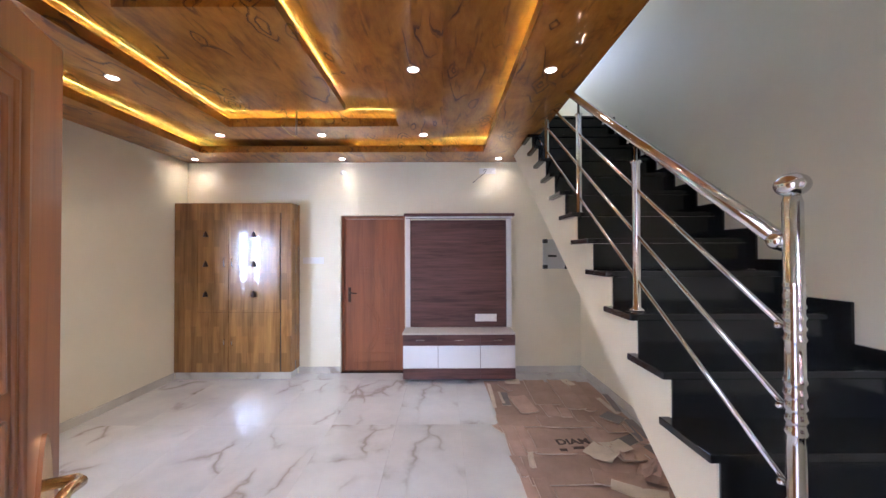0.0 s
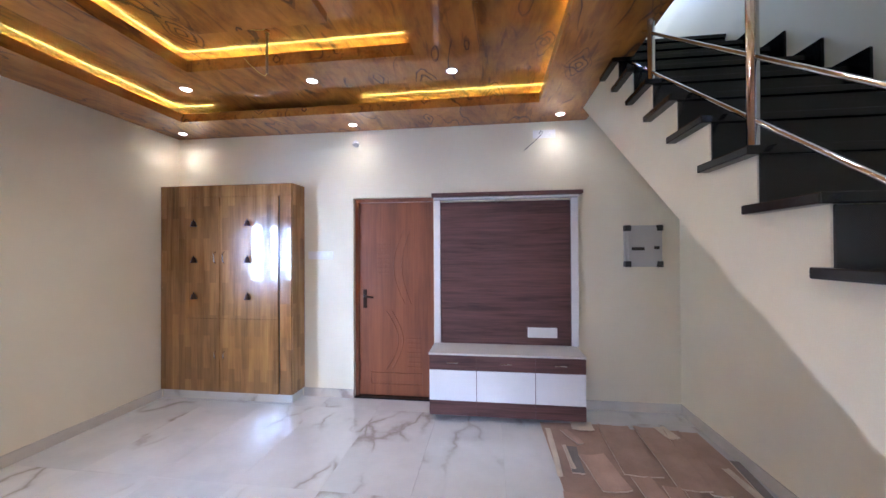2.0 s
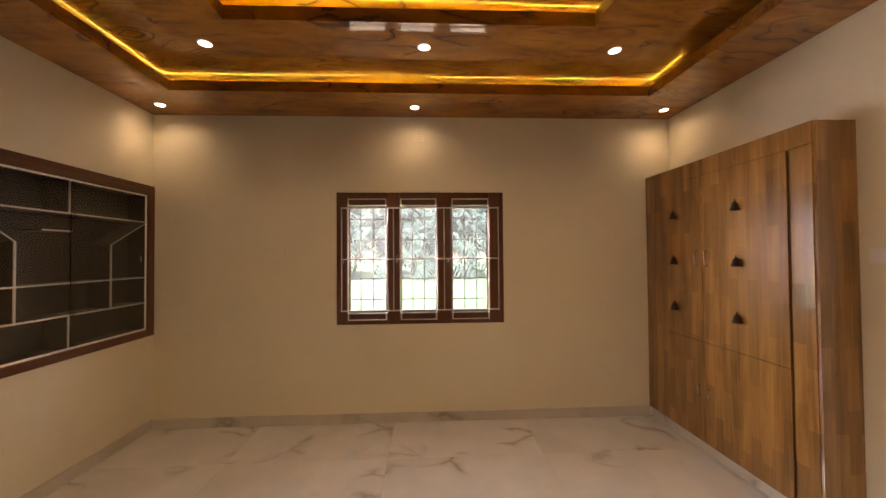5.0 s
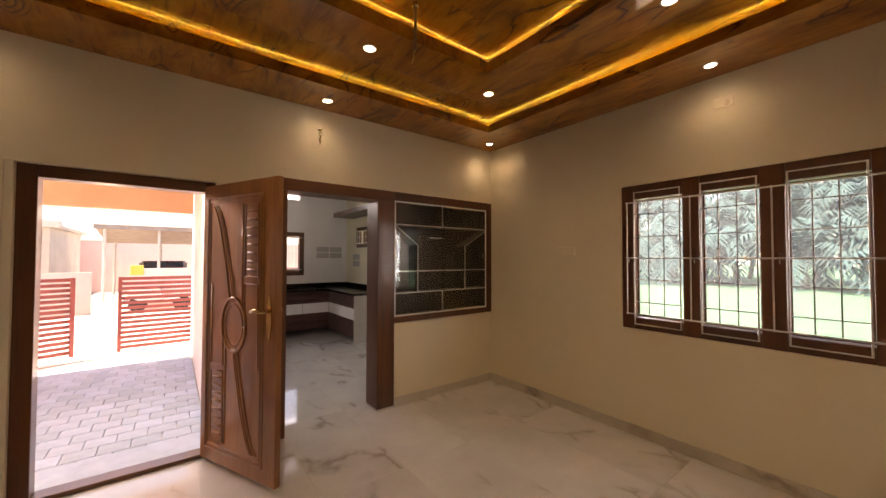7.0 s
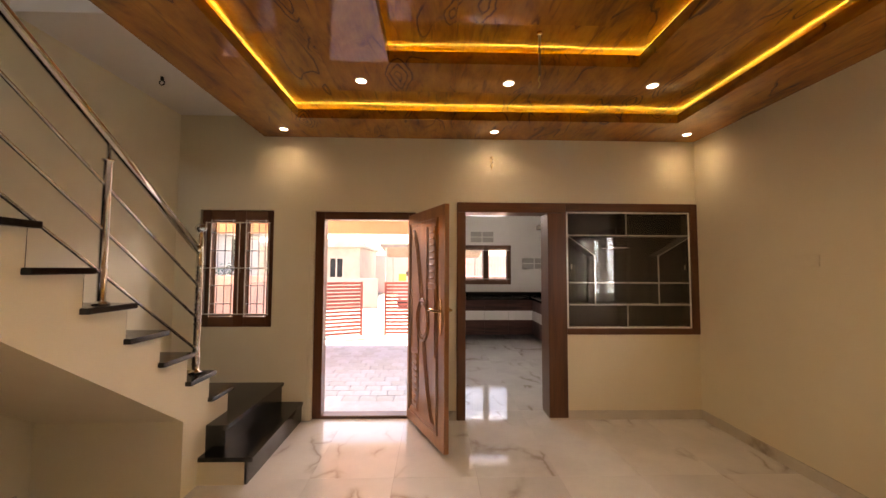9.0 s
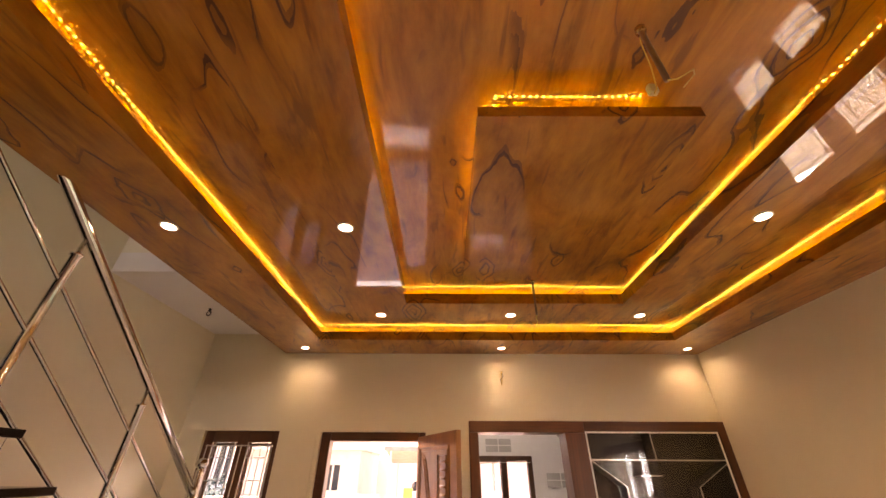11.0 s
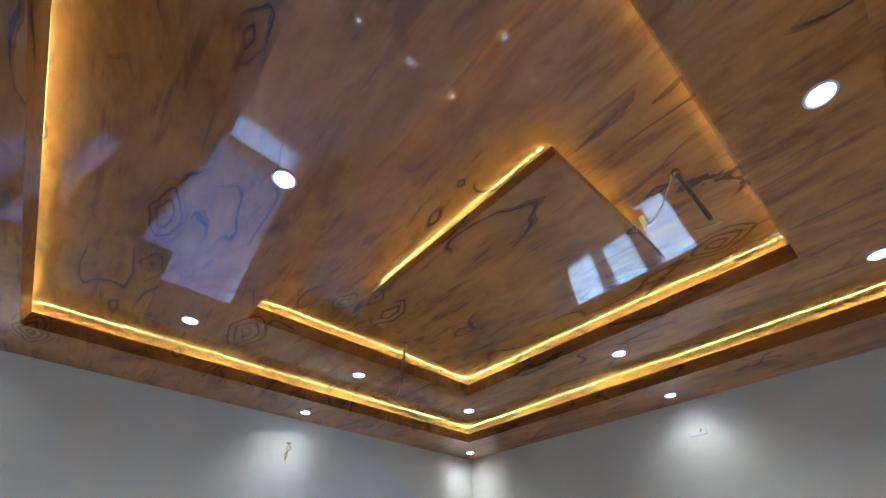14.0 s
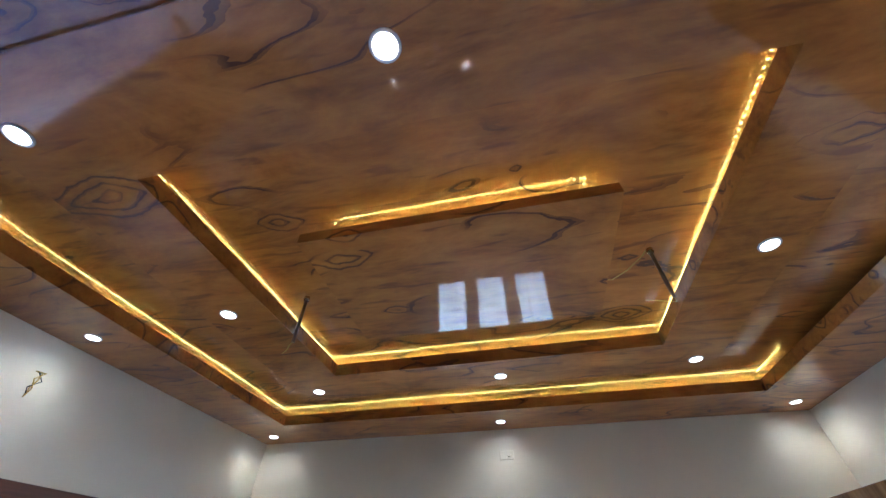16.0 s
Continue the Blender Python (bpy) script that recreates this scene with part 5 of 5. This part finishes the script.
wv = part("window", boxes((0.95, 1.85, 0.08, 0.12, 1.1, 2.2)), CARGLASS, house, "dark window")
for x in (0.95, 1.36, 1.77):
    part("frame", boxes((x, x + 0.08, 0.121, 0.2, 1.1, 2.2)), CONCRETE, wv)
part("door", boxes((3.2, 4.2, 0.08, 0.13, 0.0, 2.2)), TEAK, house, "brown door")

side = thing("side_house", "grey plastered house beyond the compound wall", "house", Matrix.Translation((7.6, -13.0, ZG)))
part("wall", slab_with_holes("x", 0, 0.22, 0, 8.5, 0, 3.05, [(1.2, 2.3, 1.5, 2.8), (4.6, 5.9, 1.5, 2.8), (7.0, 7.8, 1.5, 2.8)]), GREYWALL, side, "grey plastered wall")
part("wall", slab_with_holes("y", 8.28, 8.5, 0.222, 6.0, 0, 3.05, [(1.5, 2.8, 1.5, 2.8)]), GREYWALL, side, "grey plastered wall")
part("roof", boxes((-0.35, 6.2, -0.3, 8.85, 3.052, 3.2)), CONCRETE, side, "flat concrete roof slab")
part("ledge", boxes((-0.4, -0.001, 0.8, 8.3, 2.86, 2.94)), CONCRETE, side, "concrete sunshade ledge")
for y0, y1 in ((1.2, 2.3), (4.6, 5.9), (7.0, 7.8)):
    wv = part("window", boxes((0.08, 0.12, y0, y1, 1.5, 2.8)), CARGLASS, side, "dark blue window")
    for y in (y0, (y0 + y1) / 2 - 0.03, y1 - 0.06):
        part("frame", boxes((0.02, 0.079, y, y + 0.06, 1.5, 2.8)), WHITE_PAINT, wv)


def shrub(m, seed):
    """A low bush: short stems and many small folded leaves in an uneven heap."""
    r = random.Random(seed)
    ob = thing("garden_shrub", "green leafy shrub beyond the pink wall", "shrub", m, "shrubs by the wall")
    bm = bmesh.new()
    for k in range(5):
        rod(bm, (0, 0, 0), (r.uniform(-0.5, 0.5), r.uniform(-0.5, 0.5), r.uniform(0.9, 1.4)), 0.02, 6)
    part("stem", bm, BARK, ob)
    vs, fs = [], []
    for k in range(1500):
        a, u = r.uniform(0, 6.283), r.random() ** 0.5
        rr = (0.75 + 0.18 * math.sin(3 * a + seed)) * u
        p = Vector((rr * math.cos(a), rr * math.sin(a), 0.35 + r.random() * 1.5 * (1 - 0.55 * u * u)))
        d = Vector((r.uniform(-1, 1), r.uniform(-1, 1), r.uniform(-0.3, 1))).normalized() * r.uniform(0.07, 0.13)
        q = d.cross(Vector((0.3, 0.2, 1))).normalized() * 0.03
        i0 = len(vs)
        vs += [p, p + d * 0.5 + q, p + d, p + d * 0.5 - q]
        fs += [(i0, i0 + 1, i0 + 2), (i0, i0 + 2, i0 + 3)]
    me = bpy.data.meshes.new("crown")
    me.from_pydata(vs, [], fs)
    me.materials.append(LEAF)
    o = new("crown", me)
    o.parent = ob


for k, (x, y) in enumerate(((6.2, -5.6), (6.6, -6.9), (6.3, -8.2), (6.8, -9.6))):
    shrub(pose(x, y, ZG - 0.03, 0, 0, 70 * k), k + 3)

shed = thing("car_shed", "open car shed with a dark sheet roof", "shed", Matrix.Translation((-2.9, -15.0, ZG)))
bm = bmesh.new()
prism(bm, [(-3.4, 2.30), (0.0, 2.82), (0.0, 2.88), (-3.4, 2.36)], -0.2, 5.3, "x")
part("roof", bm, SHEET, shed, "sloping dark roof sheet")
part("fascia", boxes((-0.2, 5.3, 0.001, 0.04, 2.72, 2.90)), SHEET, shed)
for x in (0.0, 1.7, 3.4, 5.0):
    for y in (-0.1, -3.2):
        part("post", rod(bmesh.new(), (x, y, 0), (x, y, 2.80 if y > -1 else 2.32), 0.05, 10), CONCRETE, shed)
structure("lane_wall_pink", boxes((-9.0, 1.15, -11.9, -11.75, ZG - 0.05, 1.15)), PINK, "pink wall across the lane")
structure("lane_wall_white", boxes((2.0, 9.0, -11.9, -11.75, ZG - 0.05, 1.05)), HOUSE, "white wall across the lane")
structure("lane_wall_far", boxes((-12.0, 3.6, -21.2, -21.0, ZG - 0.05, 2.35)), PINK, "pale pink wall behind the shed")
sign = thing("letter_box", "small yellow letter box on the pink wall", "letter box", Matrix.Translation((0.95, -11.748, 0.95)))
part("body", boxes((-0.16, 0.16, 0.0, 0.08, 0.0, 0.30), bevel=0.01), WIRE, sign)

car = thing("parked_car", "silver-grey hatchback parked under the shed", "car", Matrix.Translation((0.35, -16.9, ZG)))
bm = prism(bmesh.new(), [(-1.7, 0.35), (-1.75, 0.75), (-1.55, 0.98), (-0.95, 1.05), (-0.55, 1.48), (0.75, 1.52), (1.45, 1.10), (1.85, 0.95), (1.9, 0.35)], -0.8, 0.8, "x")
bmesh.ops.bevel(bm, geom=list(bm.edges), offset=0.07, segments=3, affect="EDGES")
body = part("body", bm, CARPAINT, car, "", True)
part("windscreen", prism(bmesh.new(), [(0.86, 1.50), (1.46, 1.13), (1.48, 1.15), (0.88, 1.52)], -0.66, 0.66, "x"), CARGLASS, car, "dark windscreen")
for y in (-1.1, 1.2):
    for x in (-0.8, 0.66):
        wh = part("wheel", rod(bmesh.new(), (x, y, 0.31), (x + 0.16, y, 0.31), 0.31, 20), RUBBER, car)
        part("rim", rod(bmesh.new(), (x - 0.005, y, 0.31), (x + 0.165, y, 0.31), 0.19, 16), STEEL, wh)
for x in (-0.55, 0.55):
    part("headlight", boxes((x - 0.16, x + 0.16, 1.86, 1.91, 0.66, 0.80), bevel=0.02), GLOSSWHITE, car, "clear headlight")
bike = thing("parked_scooter", "grey scooter parked by the pink wall", "scooter", pose(0.35, -11.2, ZG, 0, 0, 80))
for y in (-0.55, 0.55):
    wh = part("wheel", rod(bmesh.new(), (-0.05, y, 0.23), (0.05, y, 0.23), 0.23, 18), RUBBER, bike)
part("body", prism(bmesh.new(), [(-0.75, 0.45), (-0.7, 0.75), (0.0, 0.72), (0.1, 0.35), (0.35, 0.35), (0.5, 0.95), (0.6, 0.95), (0.5, 0.3), (-0.3, 0.25)], -0.12, 0.12, "x"), GREYPLASTIC, bike)
part("handlebar", rod(bmesh.new(), (-0.3, 0.52, 1.0), (0.3, 0.52, 1.0), 0.015, 8), BLACKPLASTIC, bike)


# palms beyond the field
def palm(m, h, seed, size=1.0):
    r = random.Random(seed)
    ob = thing("palm_tree", "tall coconut palm at the edge of the field", "palm tree", m, "palms by the field")
    lean = r.uniform(-0.6, 0.6)
    bm = bmesh.new()
    prev = None
    for k in range(7):
        p = (lean * (k / 6) ** 2, 0.2 * math.sin(k), h * k / 6)
        if prev:
            rod(bm, prev, p, 0.17 - 0.012 * (k - 1), 10, 0.17 - 0.012 * k)
        prev = p
    part("trunk", bm, BARK, ob)
    vs, fs = [], []
    for f in range(34):
        az, el, ln = r.uniform(0, 6.28), r.uniform(-0.35, 1.25), r.uniform(2.6, 4.0) * size
        pts = []
        for k in range(9):
            s = k / 8
            d = ln * s
            pts.append(Vector((math.cos(az) * d * math.cos(el) , math.sin(az) * d * math.cos(el), d * math.sin(el) - 1.5 * s * s * s * ln / 2.5)) + Vector(prev))
        side = Vector((-math.sin(az), math.cos(az), 0))
        for k in range(1, 9):
            for sgn in (-1, 1):
                for j in range(2):
                    b = pts[k - 1].lerp(pts[k], j * 0.5)
                    fwd = (pts[k] - pts[k - 1]).normalized()
                    tip = b + side * sgn * 0.75 * size * (1 - 0.5 * k / 8) + fwd * 0.35 + Vector((0, 0, -0.35 - r.random() * 0.2))
                    i0 = len(vs)
                    vs += [b, b + fwd * 0.16 * size, tip]
                    fs.append((i0, i0 + 1, i0 + 2))
    me = bpy.data.meshes.new("crown")
    me.from_pydata(vs, [], fs)
    me.materials.append(LEAF)
    o = new("crown", me)
    o.parent = ob
    return ob


for k in range(96):
    row = k % 3
    palm(pose(-27 - 5 * row - rng.random() * 3, -30 + k * 0.95 + rng.random() * 2, ZG - 0.03, 0, 0, rng.random() * 360), 1.2 + 2.2 * row + rng.random() * 2.0, k, 1.3)

# ---- paving and floor pieces ----
def pieces(name, parent_name, label, cells, thick, gap, material, bevel, z):
    """Rectangular pieces of one size on one mesh each, as parts of a setting object."""
    base = thing(parent_name, label, "", None, "", "structure")
    made = {}
    for x0, x1, y0, y1 in cells:
        key = (round(x1 - x0, 3), round(y1 - y0, 3))
        if key not in made:
            w, l = key[0] / 2 - gap / 2, key[1] / 2 - gap / 2
            bm = boxes((-w, w, -l, l, -thick, -0.0))
            made[key] = mesh_of(name, bm, material)
        o = new(name, made[key])
        o.parent = base
        o.location = ((x0 + x1) / 2, (y0 + y1) / 2, z + 0.0)


def grid(x0, x1, y0, y1, w, l, stagger=0.0):
    out, j, y = [], 0, y0
    while y < y1 - 1e-4:
        ye = min(y + l, y1)
        x = x0 - (stagger * w if j % 2 else 0)
        while x < x1 - 1e-4:
            xa, xb = max(x, x0), min(x + w, x1)
            if xb - xa > 0.01:
                out.append((xa, xb, y, ye))
            x += w
        y, j = ye, j + 1
    return out


pieces("tile", "floor_tiles", "polished white marble floor tiles", grid(XL, XR, YF - 0.229, YB, 0.6, 1.2), 0.0115, 0.0012, TILE, 0, 0.0)
pieces("tile", "kitchen_tiles", "polished white marble kitchen floor tiles", grid(XL, -0.42, YK, YF - 0.231, 0.6, 1.2), 0.0115, 0.0012, TILE, 0, 0.0)
pieces("paver", "porch_paving", "grey interlocking porch pavers", grid(-0.21, 3.1, -4.6, -0.63, 0.22, 0.2, 0.5), 0.028, 0.006, PAVER, 0, ZG + 0.0)
